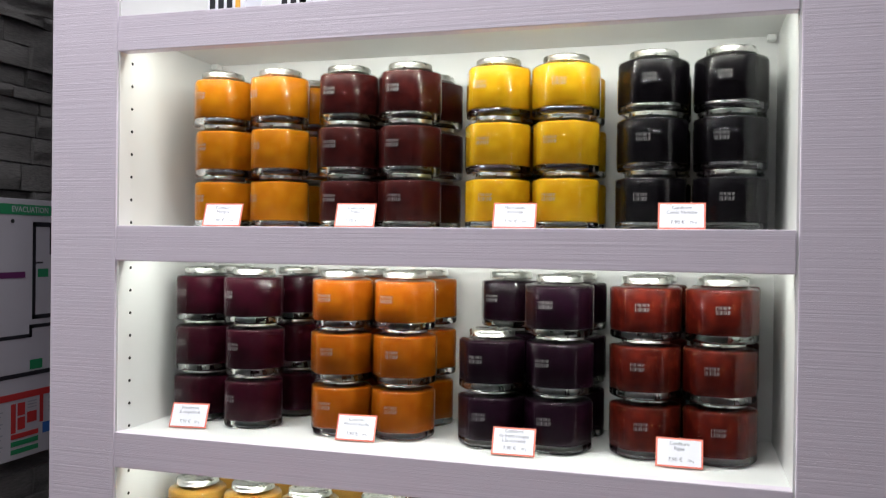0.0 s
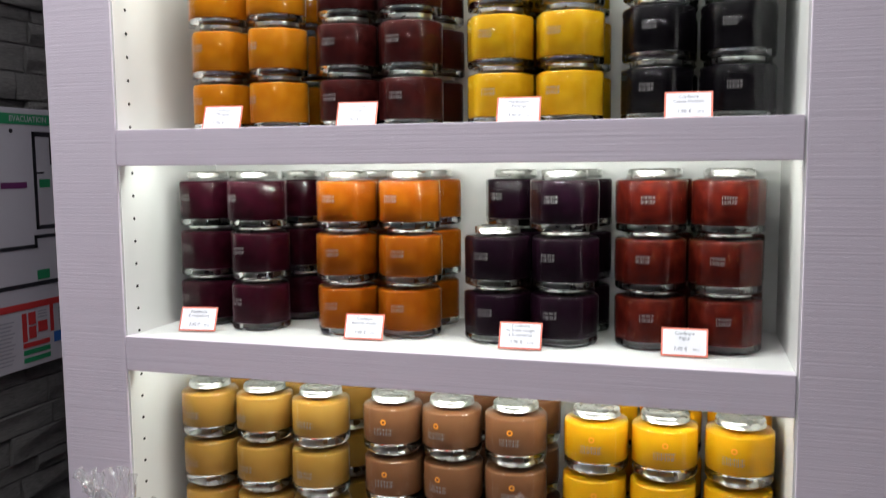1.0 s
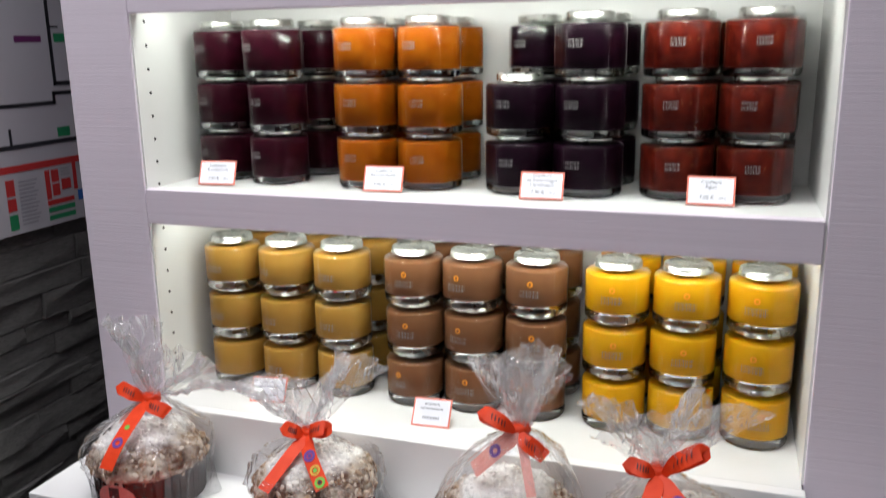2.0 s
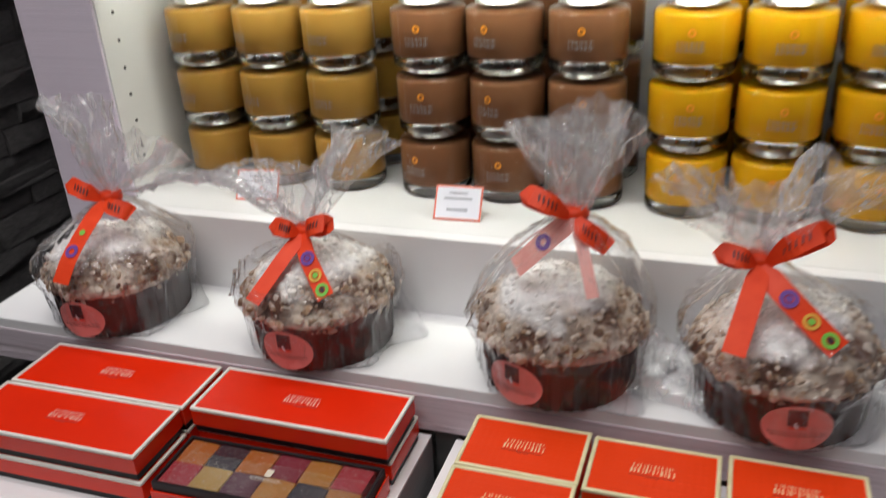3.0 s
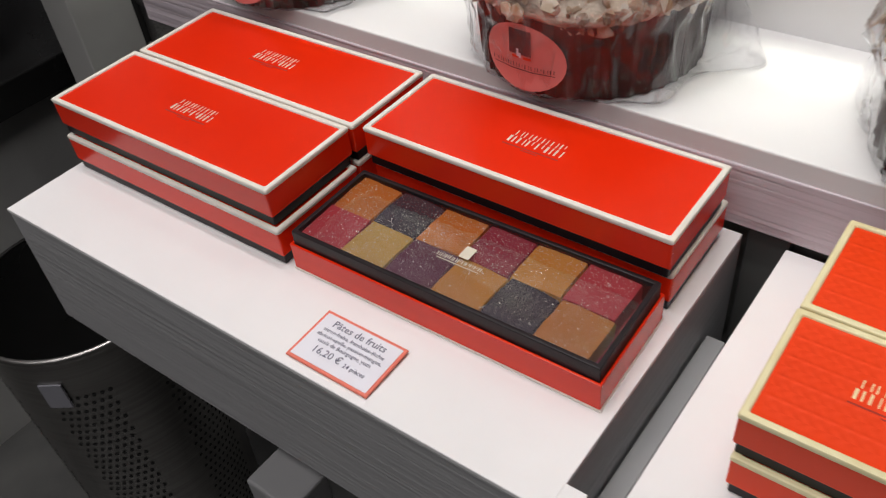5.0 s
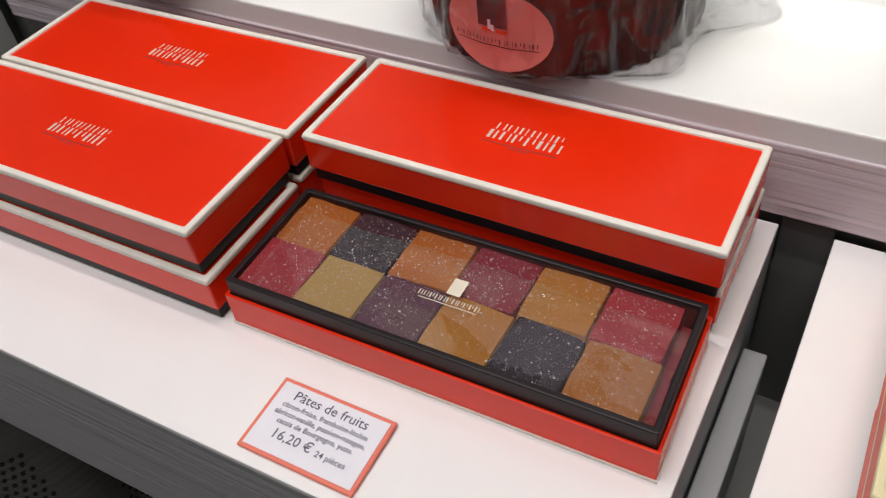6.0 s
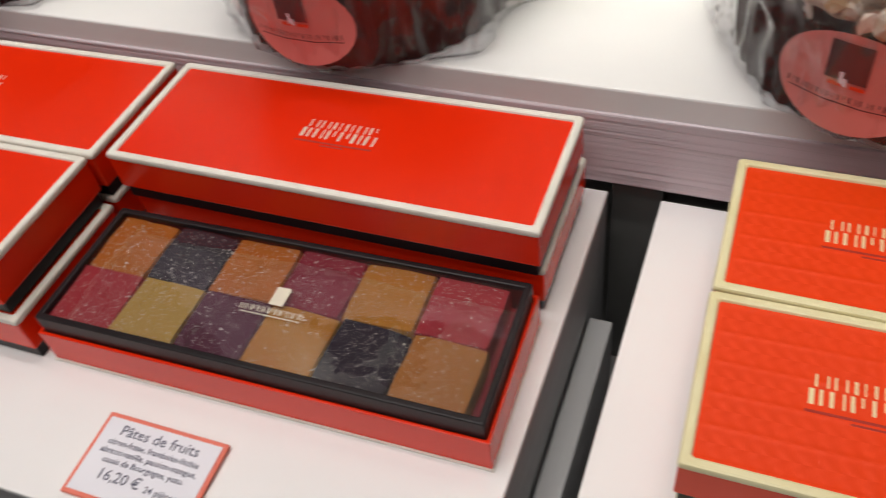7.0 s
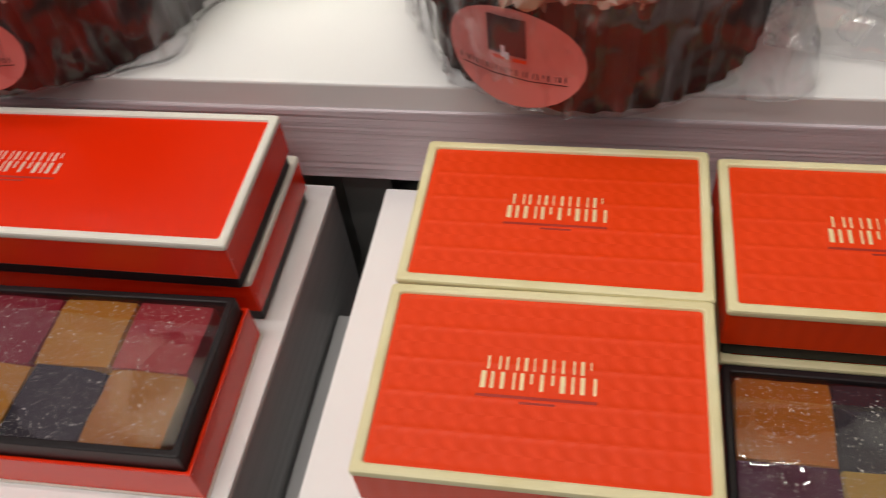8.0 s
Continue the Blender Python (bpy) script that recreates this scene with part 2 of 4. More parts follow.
SIGN = mottle(mat("white_plastic_sign", (0.45, 0.44, 0.48), 0.35), (0.43, 0.42, 0.46), (0.47, 0.46, 0.50), 5)
SIGN_GREEN = mat("sign_green", (0.02, 0.22, 0.09), 0.4)
SIGN_RED = mat("sign_red", (0.45, 0.03, 0.03), 0.4)
SIGN_BLACK = mat("sign_black", (0.015, 0.015, 0.02), 0.4)
SIGN_PURPLE = mat("sign_purple", (0.12, 0.02, 0.10), 0.4)
SIGN_BLUE = mat("sign_blue", (0.03, 0.12, 0.40), 0.4)
SIGN_GREY = mat("sign_grey", (0.30, 0.30, 0.34), 0.4)


def jam(name, c1, c2, scale=55, sss=0.0, seeds=None):
    m = mat(name, c1, 0.34)
    mottle(m, c1, c2, scale, lo=0.35, hi=0.7, bump=0.12, dist=0.001)
    b = m.node_tree.nodes["Principled BSDF"]
    b.inputs["Specular IOR Level"].default_value = 0.06
    b.inputs["Roughness"].default_value = 0.35
    if sss:
        b.inputs["Subsurface Weight"].default_value = sss
        b.inputs["Subsurface Radius"].default_value = (0.012, 0.005, 0.002)
    return m


MANGO = jam("mango_jam", (0.41, 0.130, 0.003), (0.50, 0.18, 0.006), 45, 0.25)
STRAW = jam("strawberry_jam", (0.022, 0.0032, 0.0034), (0.052, 0.008, 0.007), 60)
ORANGE = jam("orange_marmalade", (0.5, 0.25, 0.004), (0.6, 0.34, 0.01), 45, 0.2)
CASSIS = jam("blackcurrant_jam", (0.0025, 0.0018, 0.003), (0.004, 0.003, 0.004), 30)
RASP = jam("raspberry_jam", (0.018, 0.0016, 0.005), (0.032, 0.003, 0.009), 60)
APRICOT = jam("apricot_jam", (0.26, 0.058, 0.002), (0.34, 0.094, 0.0035), 40, 0.25)
REDFRUIT = jam("red_fruit_jam", (0.006, 0.0014, 0.0045), (0.01, 0.002, 0.007), 60)
FIG = jam("fig_jam", (0.045, 0.0035, 0.0025), (0.12, 0.012, 0.006), 70, 0.15)
CARAMEL = jam("caramel_cream", (0.36, 0.19, 0.036), (0.41, 0.225, 0.048), 20, 0.15)
PRALINE = jam("praline_spread", (0.175, 0.075, 0.034), (0.21, 0.094, 0.045), 20, 0.1)
LEMON = jam("lemon_curd", (0.60, 0.29, 0.004), (0.67, 0.35, 0.008), 18, 0.25)


SEED = mottle(mat("fig_seed", (0.55, 0.30, 0.08), 0.5), (0.45, 0.22, 0.05), (0.65, 0.40, 0.14), 90)


def paste(name, c):
    m = mat(name, c, 0.5)
    d = tuple(min(1, v * 1.25 + 0.01) for v in c)
    mottle(m, c, d, 70, lo=0.3, hi=0.7, bump=0.0)
    b = m.node_tree.nodes["Principled BSDF"]
    vec = coords(m)
    sp = node(m, "ShaderNodeTexVoronoi", Scale=520.0)
    link(m, vec, sp.inputs["Vector"])
    rr = m.node_tree.nodes.new("ShaderNodeMapRange")
    rr.inputs["From Min"].default_value, rr.inputs["From Max"].default_value = 0.0, 0.45
    rr.inputs["To Min"].default_value, rr.inputs["To Max"].default_value = 0.12, 0.75
    link(m, sp.outputs["Distance"], rr.inputs["Value"])
    link(m, rr.outputs["Result"], b.inputs["Roughness"])
    bp = node(m, "ShaderNodeBump", Strength=0.7, Distance=0.0012)
    link(m, sp.outputs["Distance"], bp.inputs["Height"])
    link(m, bp.outputs["Normal"], b.inputs["Normal"])
    b.inputs["Subsurface Weight"].default_value = 0.15
    b.inputs["Subsurface Radius"].default_value = (0.006, 0.003, 0.002)
    return m


PASTES = {k: paste(k + "_fruit_paste", c) for k, c in dict(
    orange=(0.54, 0.16, 0.015), navy=(0.026, 0.019, 0.036), plum=(0.11, 0.016, 0.050), magenta=(0.27, 0.010, 0.040),
    amber=(0.55, 0.23, 0.03), yellow=(0.56, 0.35, 0.09), pink=(0.46, 0.036, 0.055), brown=(0.48, 0.18, 0.035)).items()}
SUGAR = mottle(mat("sugar_crystals", (0.85, 0.82, 0.78), 0.25), (0.80, 0.76, 0.72), (0.9, 0.88, 0.85), 100)


# ---- building helpers ----
def part(name, bm, material, parent=None, label="", smooth=False, at=None):
    me = bpy.data.meshes.new(name)
    bm.to_mesh(me)
    bm.free()
    me.materials.append(material)
    if smooth:
        me.polygons.foreach_set("use_smooth", [True] * len(me.polygons))
    ob = new(name, me)
    if parent:
        ob.parent = parent
    if at is not None:
        ob.matrix_basis = at
    return tagged(ob, label)


def thing(name, label, category, group="", kind="", at=None):
    ob = tagged(new(name), label, category, group, kind)
    if at is not None:
        ob.matrix_basis = at
    return ob


def block(x0, x1, y0, y1, z0, z1, bevel=0.0, seg=2, bm=None):
    own = bm is None
    b = bmesh.new() if own or bevel else bm
    vs = [b.verts.new((x, y, z)) for z in (z0, z1) for x, y in ((x0, y0), (x1, y0), (x1, y1), (x0, y1))]
    for f in ((3, 2, 1, 0), (4, 5, 6, 7), (0, 1, 5, 4), (1, 2, 6, 5), (2, 3, 7, 6), (3, 0, 4, 7)):
        b.faces.new([vs[i] for i in f])
    if bevel:
        bmesh.ops.bevel(b, geom=b.edges[:], offset=bevel, segments=seg, affect="EDGES", profile=0.5)
        if not own:
            me = bpy.data.meshes.new("tmp")
            b.to_mesh(me)
            b.free()
            bm.from_mesh(me)
            bpy.data.meshes.remove(me)
            return bm
    return b


def lathe(profile, n=40, section=None, bm=None, caps=True):
    """Turn (radius, height, squareness) rows round z; section(angle) is the outline at squareness 1."""
    b = bm or bmesh.new()
    rings = []
    for row in profile:
        r, z, s = (*row, 0.0)[:3]
        ring = []
        for i in range(n):
            a = 2 * math.pi * i / n
            k = 1.0 if not section else 1.0 + s * (section(a) - 1.0)
            ring.append(b.verts.new((r * k * math.cos(a), r * k * math.sin(a), z)))
        rings.append(ring)
    for p, q in zip(rings, rings[1:]):
        for i in range(n):
            j = (i + 1) % n
            b.faces.new((p[i], p[j], q[j], q[i]))
    if caps:
        b.faces.new(rings[0][::-1])
        b.faces.new(rings[-1])
    return b


def grid(nu, nv, fn, bm=None, wrap=False):
    b = bm or bmesh.new()
    rows = [[b.verts.new(fn(u / (nu if wrap else nu - 1), v / (nv - 1))) for u in range(nu)] for v in range(nv)]
    for p, q in zip(rows, rows[1:]):
        for i in range(nu if wrap else nu - 1):
            j = (i + 1) % nu
            b.faces.new((p[i], p[j], q[j], q[i]))
    return b


def thicken(bm, t):
    bmesh.ops.recalc_face_normals(bm, faces=bm.faces[:])
    bmesh.ops.solidify(bm, geom=bm.faces[:], thickness=t)
    return bm


def lettering(name, text, size, material, parent, at, align="CENTER", label="", bold=0.0):
    cu = bpy.data.curves.new("tmp_text", "FONT")
    cu.body, cu.size, cu.align_x, cu.align_y, cu.resolution_u, cu.offset = text, size, align, "CENTER", 2, bold
    tmp = bpy.data.objects.new("tmp_text", cu)
    scene.collection.objects.link(tmp)
    me = bpy.data.meshes.new_from_object(tmp.evaluated_get(bpy.context.evaluated_depsgraph_get()))
    bpy.data.objects.remove(tmp)
    bpy.data.curves.remove(cu)
    me.name = name
    me.materials.clear()
    me.materials.append(material)
    ob = new(name, me)
    ob.parent = parent
    ob.matrix_basis = at
    return tagged(ob, label)


def bars(rows, bm=None, z=0.0, h=0.0002):
    """Plain printed bars: (x0, x1, y0, y1) each, a hair proud of the face z."""
    b = bm or bmesh.new()
    for x0, x1, y0, y1 in rows:
        block(x0, x1, y0, y1, z, z + h, bm=b)
    return b


def word_bars(cx, cy, width, height, count, gap=0.28):
    """One line of writing as a row of plain blocks."""
    w = width / count
    return [(cx - width / 2 + i * w, cx - width / 2 + (i + 1 - gap) * w, cy - height / 2, cy + height / 2) for i in range(count)]


def ring_frame(L, W, w, z0, z1, bevel=0.0):
    """A rectangular frame in one piece, w wide, outer size L by W."""
    b = bmesh.new()
    loops = []
    for (hx, hy), z in (((L / 2, W / 2), z0), ((L / 2, W / 2), z1), ((L / 2 - w, W / 2 - w), z1), ((L / 2 - w, W / 2 - w), z0)):
        loops.append([b.verts.new((sx * hx, sy * hy, z)) for sx, sy in ((-1, -1), (1, -1), (1, 1), (-1, 1))])
    for p, q in zip(loops, loops[1:] + loops[:1]):
        for i in range(4):
            b.faces.new((p[i], p[(i + 1) % 4], q[(i + 1) % 4], q[i]))
    if bevel:
        bmesh.ops.bevel(b, geom=b.edges[:], offset=bevel, segments=2, affect="EDGES", profile=0.5)
    return b


def stroke_bars(cx, cy, width, height, letters, seed=0, weight=1.0):
    """A printed mark as plain upright bars of uneven width."""
    rr = random.Random(seed)
    out, w = [], width / letters
    for i in range(letters):
        x = cx - width / 2 + i * w
        a, c = rr.uniform(0.16, 0.26) * w * weight, rr.uniform(0.10, 0.16) * w * weight
        out.append((x, x + a, cy - height / 2, cy + height / 2))
        x2 = x + w * rr.uniform(0.50, 0.66)
        out.append((x2, x2 + c, cy - height / 2 * rr.choice((1, 1, 0.2)), cy + height / 2))
    return out


# ---- the room ----
def structure(name, bm, material, label, category):
    return tagged(part(name, bm, material), label, category, kind="structure")


structure("floor", block(-1.9, 3.2, -3.2, 1.0, -0.1, 0.0), FLOOR, "dark grey tiled shop floor", "floor")
structure("ceiling", block(-1.9, 3.2, -3.2, 1.0, 2.8, 2.9), CEIL, "pale painted shop ceiling", "ceiling")
structure("wall_back", block(-1.9, 3.2, 0.9, 1.0, 0.0, 2.8), PLASTER, "plain grey wall behind the shelf unit", "wall")
structure("wall_front", block(-1.9, 3.2, -3.2, -3.1, 0.0, 2.8), PLASTER, "plain grey shop wall", "wall")
structure("wall_right", block(3.1, 3.2, -3.1, 0.9, 0.0, 2.8), PLASTER, "plain grey shop wall", "wall")
WALLX = -0.735
structure("wall_far_left", block(-1.9, -1.8, -3.2, 1.0, 0.0, 2.8), PLASTER, "plain dark shop wall", "wall")
wall_left = structure("wall_left", block(-0.87, WALLX - 0.012, 0.082, 0.9, 0.0, 2.8), MORTAR, "dark split-face slate stone cladding wall", "wall")

# ---- shelf unit ----
XL, XR, FY, BY = -0.447, 0.455, 0.165, 0.42
Z0, Z1, Z2, Z3 = 1.814, 1.517, 1.223, 0.904
unit = thing("shelf_unit", "tall mauve wood-grain laminate shelf unit with white lit compartments", "shelf unit")
part("side_panel", block(-0.558, XL, FY, BY + 0.02, 0.0, 2.3, 0.0012), LAMINATE, unit, "broad mauve grained side panel")
part("side_panel", block(XR, 0.70, FY, BY + 0.02, 0.0, 2.3, 0.0012), LAMINATE, unit, "broad mauve grained side panel")
part("back_panel", block(XL, XR, BY, BY + 0.018, 0.0, 2.3), WHITE, unit, "white back panel")
for x0, x1 in ((XL, XL + 0.003), (XR - 0.003, XR)):
    part("side_lining", block(x0, x1, FY + 0.003, BY, 0.9, 2.3), WHITE, unit, "white side lining with pin holes")
for z in (Z0, Z1, Z2):
    board = part("shelf_board", block(XL + 0.003, XR - 0.003, FY + 0.019, BY, z - 0.019, z - 0.001, 0.0008), WHITE, unit, "white shelf board")
    part("front_rail", block(XL + 0.0015, XR - 0.0032, FY - 0.001, FY + 0.018, z - 0.050, z, 0.001), LAMINATE, unit, "mauve grained shelf rail")
part("shelf_board", block(XL + 0.003, XR - 0.003, 0.148, BY, Z3 - 0.019, Z3, 0.0008), WHITE, unit, "white lowest shelf board")
hole = lathe([(0.0022, -0.0006), (0.0022, 0.0006)], 10)
hole_ob = part("pin_hole", hole, HOLE, unit, at=pose(XL + 0.0031, FY + 0.030, 0.95, 0, 90, 0))
for i in range(1, 38):
    o = new("pin_hole", hole_ob.data)
    o.parent, o.matrix_basis = unit, pose(XL + 0.0031, FY + 0.030, 0.93 + 0.0329 * i, 0, 90, 0)
for z in (Z0, Z1):
    for x in (XL + 0.012, XR - 0.012):
        part("shelf_pin", block(x - 0.006, x + 0.006, BY - 0.022, BY - 0.006, z - 0.029, z - 0.0195, 0.002), WHITE, unit, "white plastic shelf support")

# upright board and step in front of the unit
stand = thing("display_step", "white display step with a mauve grained front", "display step")
part("riser", block(XL, XR, 0.130, 0.1475, 0.80, Z3 + 0.0005, 0.0012), TABLE_WHITE, stand, "white upright riser board")
part("step_top", block(-0.566, 0.66, 0.0, 0.130, 0.795, 0.81, 0.0012), TABLE_WHITE, stand, "white step top")
part("step_front", block(-0.566, 0.66, -0.0015, 0.016, 0.754, 0.7965, 0.001), STEP_LAM, stand, "mauve grained step front")
part("step_side", block(-0.566, -0.550, 0.016, 0.16, 0.748, 0.795, 0.001), TABLE_WHITE, stand, "white step side")
part("step_base", block(-0.54, 0.64, 0.03, 0.16, 0.0, 0.748), DARKSTEEL, stand, "dark recessed base")


# ---- pull-out display tables ----
def skew(bm, k):
    """Let the front of a table run a little out of square."""
    for v in bm.verts:
        v.co.y += k * (v.co.x - 0.0115) * max(0.0, min(1.0, v.co.y / -0.2))
    return bm


def display_table(x0, x1, fx0, fx1, label, k=0.0):
    t = thing("display_table", label, "display table", "pull-out display tables")
    part("table_top", skew(block(x0, x1, -0.2245, -0.003, 0.7465, 0.75, 0.0006), k), TABLE_WHITE, t, "white matt table top")
    ends = (x1, fx1) if fx1 > x1 else (fx0, x0)
    part("front_lip", skew(block(*ends, -0.2245, -0.207, 0.7465, 0.75, 0.0), k), TABLE_WHITE, t, "white front corner")
    part("front_panel", skew(block(fx0, fx1, -0.224, -0.208, 0.642, 0.7463, 0.001), k), GREY_LAM, t, "grey grained front panel")
    part("side_board", block(x0, x0 + 0.016, -0.2068, -0.004, 0.60, 0.7463), GREY_LAM, t, "grey side board")
    part("side_board", block(x1 - 0.016, x1, -0.2068, -0.004, 0.60, 0.7463), GREY_LAM, t, "grey side board")
    return t


display_table(-0.431, 0.0025, -0.431, 0.0135, "white display table with a grey grained front panel", 0.023)
display_table(0.0285, 0.56, 0.0170, 0.56, "white display table beside a narrow gap")
pedestal = thing("pedestal", "grey laminate pedestal below the display tables", "pedestal")
part("pedestal_body", block(-0.17, 0.56, -0.15, 0.02, 0.0, 0.60, 0.002), DARKSTEEL, pedestal, "dark grey pedestal body")
part("rail_block", block(0.0040, 0.0160, -0.20, -0.042, 0.58, 0.698, 0.001), GREY_LAM, pedestal, "grey grained runner in the gap")
part("gap_back", block(0.0030, 0.0280, 0.006, 0.018, 0.40, 0.752), GAP_SHADE, pedestal, "grey board behind the gap, darkened as shade")
foot = tagged(part("wooden_block", block(-0.318, -0.262, -0.206, -0.160, 0.0, 0.47, 0.003), GREY_LAM), "grey grained wooden block under the table", "block")


# ---- jam jars ----
def hex_section(a):
    k = math.pi / 3
    d = (a % k) - k / 2
    return min(0.938 / math.cos(d), 1.018)


def band(r0, section, rot, a0, a1, z0, z1, lift=0.00025, n=5, bm=None):
    """A strip that hugs the jar between two angles."""
    b = bm or bmesh.new()
    pts = []
    for i in range(n):
        a = a0 + (a1 - a0) * i / (n - 1)
        r = r0 * (section(a) if section else 1.0) + lift
        pts.append((r * math.cos(a), r * math.sin(a)))
    lo = [b.verts.new((x, y, z0)) for x, y in pts]
    hi = [b.verts.new((x, y, z1)) for x, y in pts]
    for i in range(n - 1):
        b.faces.new((lo[i], lo[i + 1], hi[i + 1], hi[i]))
    return b


JAR_STEP = 0.0762
FRONT = -math.pi / 2


def make_jar(name, label, group, fill, hexa=True, ring_mark=False, level=0.0655, print_angle=-0.25):
    """A glass jar standing on z = 0 under a silver lid."""
    sec = hex_section if hexa else None
    R = 0.0458 if hexa else 0.0436
    j = thing(name, label, "jam jar", group)
    t = 0.72 if hexa else 1.0  # how thick the glass foot is
    base = [(0.0335, 0.0060), (0.0335, 0.0008), (R - 0.0060, 0.0), (R - 0.0026, 0.0010, 0.8), (R - 0.0008, 0.0034, 1), (R - 0.0006, 0.0134 * t, 1), (R - 0.0022, 0.0144 * t, 1),
            (0.0355, 0.0144 * t), (0.0335, 0.0120 * t), (0.0335, 0.0060)]
    part("jar_base", lathe(base, 36, sec, caps=False), FOOT_GLASS, j, "thick clear glass foot", True)
    shell = [(R, 0.0138 * t, 1), (R, level - 0.0025, 1), (R - 0.0010, level + 0.0002, 0.95),
             (R - 0.0045, level + 0.0018, 0.8), (0.0335, level + 0.0028, 0.3), (0.0282, 0.0718, 0), (0.0272, 0.0750, 0)]
    part("jar_glass", lathe(shell, 36, sec, caps=False), GLASS, j, "clear glass wall", True)
    fl = [(R - 0.0080, 0.0150 * t, 0.8), (R - 0.0022, 0.0153 * t, 1), (R - 0.0010, 0.0164 * t, 1), (R - 0.0010, level - 0.0026, 1), (R - 0.0030, level, 0.9)]
    part("filling", lathe(fl, 36, sec), fill, j, "", True)
    lid = [(0.0308, 0.0720), (0.0322, 0.0724), (0.0322, 0.0733), (0.0314, 0.0737), (0.0316, 0.0786), (0.0306, 0.0808), (0.0282, 0.0816), (0.0268, 0.0809), (0.0001, 0.0806)]
    part("lid", lathe(lid, 36), LID, j, "silver screw lid", True)
    c = FRONT + print_angle
    bm = bmesh.new()
    top, wid = (0.046, 0.42) if hexa else (0.037, 0.66)
    for row, (zz, hh) in enumerate(((top, 0.0038), (top - 0.0058, 0.0050))):
        for a0, a1, z0, z1 in stroke_bars(c, zz, wid, hh, 6, row + 3):
            band(R, sec, 0, a0, a1, z0, z1, n=2, bm=bm)
    part("label_print", bm, PRINT, j, "two silver printed bars")
    if ring_mark:
        bm = bmesh.new()
        for i in range(14):
            t0, t1 = 2 * math.pi * i / 14, 2 * math.pi * (i + 1) / 14
            q = []
            for t, rr in ((t0, 0.0042), (t1, 0.0042), (t1, 0.0020), (t0, 0.0020)):
                a = c + rr * math.cos(t) / R
                q.append(bm.verts.new(((R + 0.0003) * math.cos(a), (R + 0.0003) * math.sin(a), 0.0480 + rr * math.sin(t))))
            bm.faces.new(q)
        part("ring_mark", bm, ORANGE_PRINT, j, "small orange printed ring")
    return j


def stacks(jar, cols, z, jitter=0.0015, seed=1, turn=8):
    """Set out a jar in stacks: cols are (x, y, number high)."""
    rg = random.Random(seed)
    first = True
    for x, y, high in cols:
        for k in range(high):
            p = pose(x + rg.uniform(-jitter, jitter), y + rg.uniform(-jitter, jitter), z + k * JAR_STEP, 0, 0, rg.uniform(-turn, turn))
            if first:
                jar.matrix_basis, first = p, False
            else:
                copy_thing(jar, p)


YF, YB = 0.290, 0.376
flavours = [
    ("mango jam in a six-sided glass jar, bright orange", "mango jam jars", MANGO, Z1, [(-0.350, YF), (-0.254, YF), (-0.345, YB + 0.008), (-0.250, YB + 0.006)], -0.45),
    ("dark red strawberry jam in a six-sided glass jar", "strawberry jam jars", STRAW, Z1, [(-0.144, YF), (-0.050, YF), (-0.138, YB + 0.008), (-0.043, YB + 0.007)], -0.25),
    ("yellow orange marmalade in a six-sided glass jar", "marmalade jars", ORANGE, Z1, [(0.081, YF), (0.174, YF), (0.080, YB + 0.008), (0.173, YB + 0.007)], -0.2),
    ("near-black blackcurrant jam in a six-sided glass jar", "blackcurrant jam jars", CASSIS, Z1, [(0.287, YF), (0.386, YF), (0.292, YB + 0.008), (0.390, YB + 0.007)], -0.1),
    ("deep crimson raspberry jam in a six-sided glass jar", "raspberry jam jars", RASP, Z2, [(-0.387, YF + 0.012), (-0.290, YF - 0.006), (-0.384, YB + 0.016), (-0.268, YB + 0.006)], -0.35),
    ("orange apricot jam in a six-sided glass jar", "apricot jam jars", APRICOT, Z2, [(-0.147, YF - 0.008), (-0.053, YF - 0.004), (-0.146, YB + 0.008), (-0.050, YB + 0.007)], -0.2),
    ("dark purple red-fruit jam in a six-sided glass jar", "red fruit jam jars", REDFRUIT, Z2, [(0.077, YF - 0.008, 2), (0.170, YF - 0.010), (0.083, YB + 0.007), (0.177, YB + 0.007)], -0.3),
    ("red fig jam with seeds in a six-sided glass jar", "fig jam jars", FIG, Z2, [(0.283, YF), (0.377, YF - 0.004), (0.290, YB + 0.008), (0.386, YB + 0.007)], -0.1),
]
for n, (label, group, fill, z, cols, ang) in enumerate(flavours):
    jar = make_jar("jam_jar", label, group, fill, print_angle=ang, level=0.0672)
    if n == 7:
        sd, rq = bmesh.new(), random.Random(77)
        for _ in range(260):
            a, hz = rq.uniform(0, 2 * math.pi), 0.0672 - abs(rq.gauss(0, 0.0035)) if rq.random() < 0.75 else rq.uniform(0.013, 0.065)
            rr = 0.0458 * hex_section(a) - (0.0010 if hz < 0.0640 else 0.0026)
            cc = Vector((rr * math.cos(a), rr * math.sin(a), hz))
            q = [sd.verts.new(cc + 0.0009 * Vector((rq.uniform(-1, 1), rq.uniform(-1, 1), rq.uniform(-0.7, 0.7)))) for _ in range(4)]
            for f in ((0, 1, 2), (0, 2, 3), (0, 3, 1), (1, 3, 2)):
                sd.faces.new([q[k] for k in f])
        tagged(part("fig_seed_layer", sd, SEED, jar, "pale fig seeds under the lid"), kind="stuff")
    stacks(jar, [(*c, 3)[:3] for c in cols], z, seed=n + 5, turn=10)
YF3 = 0.276
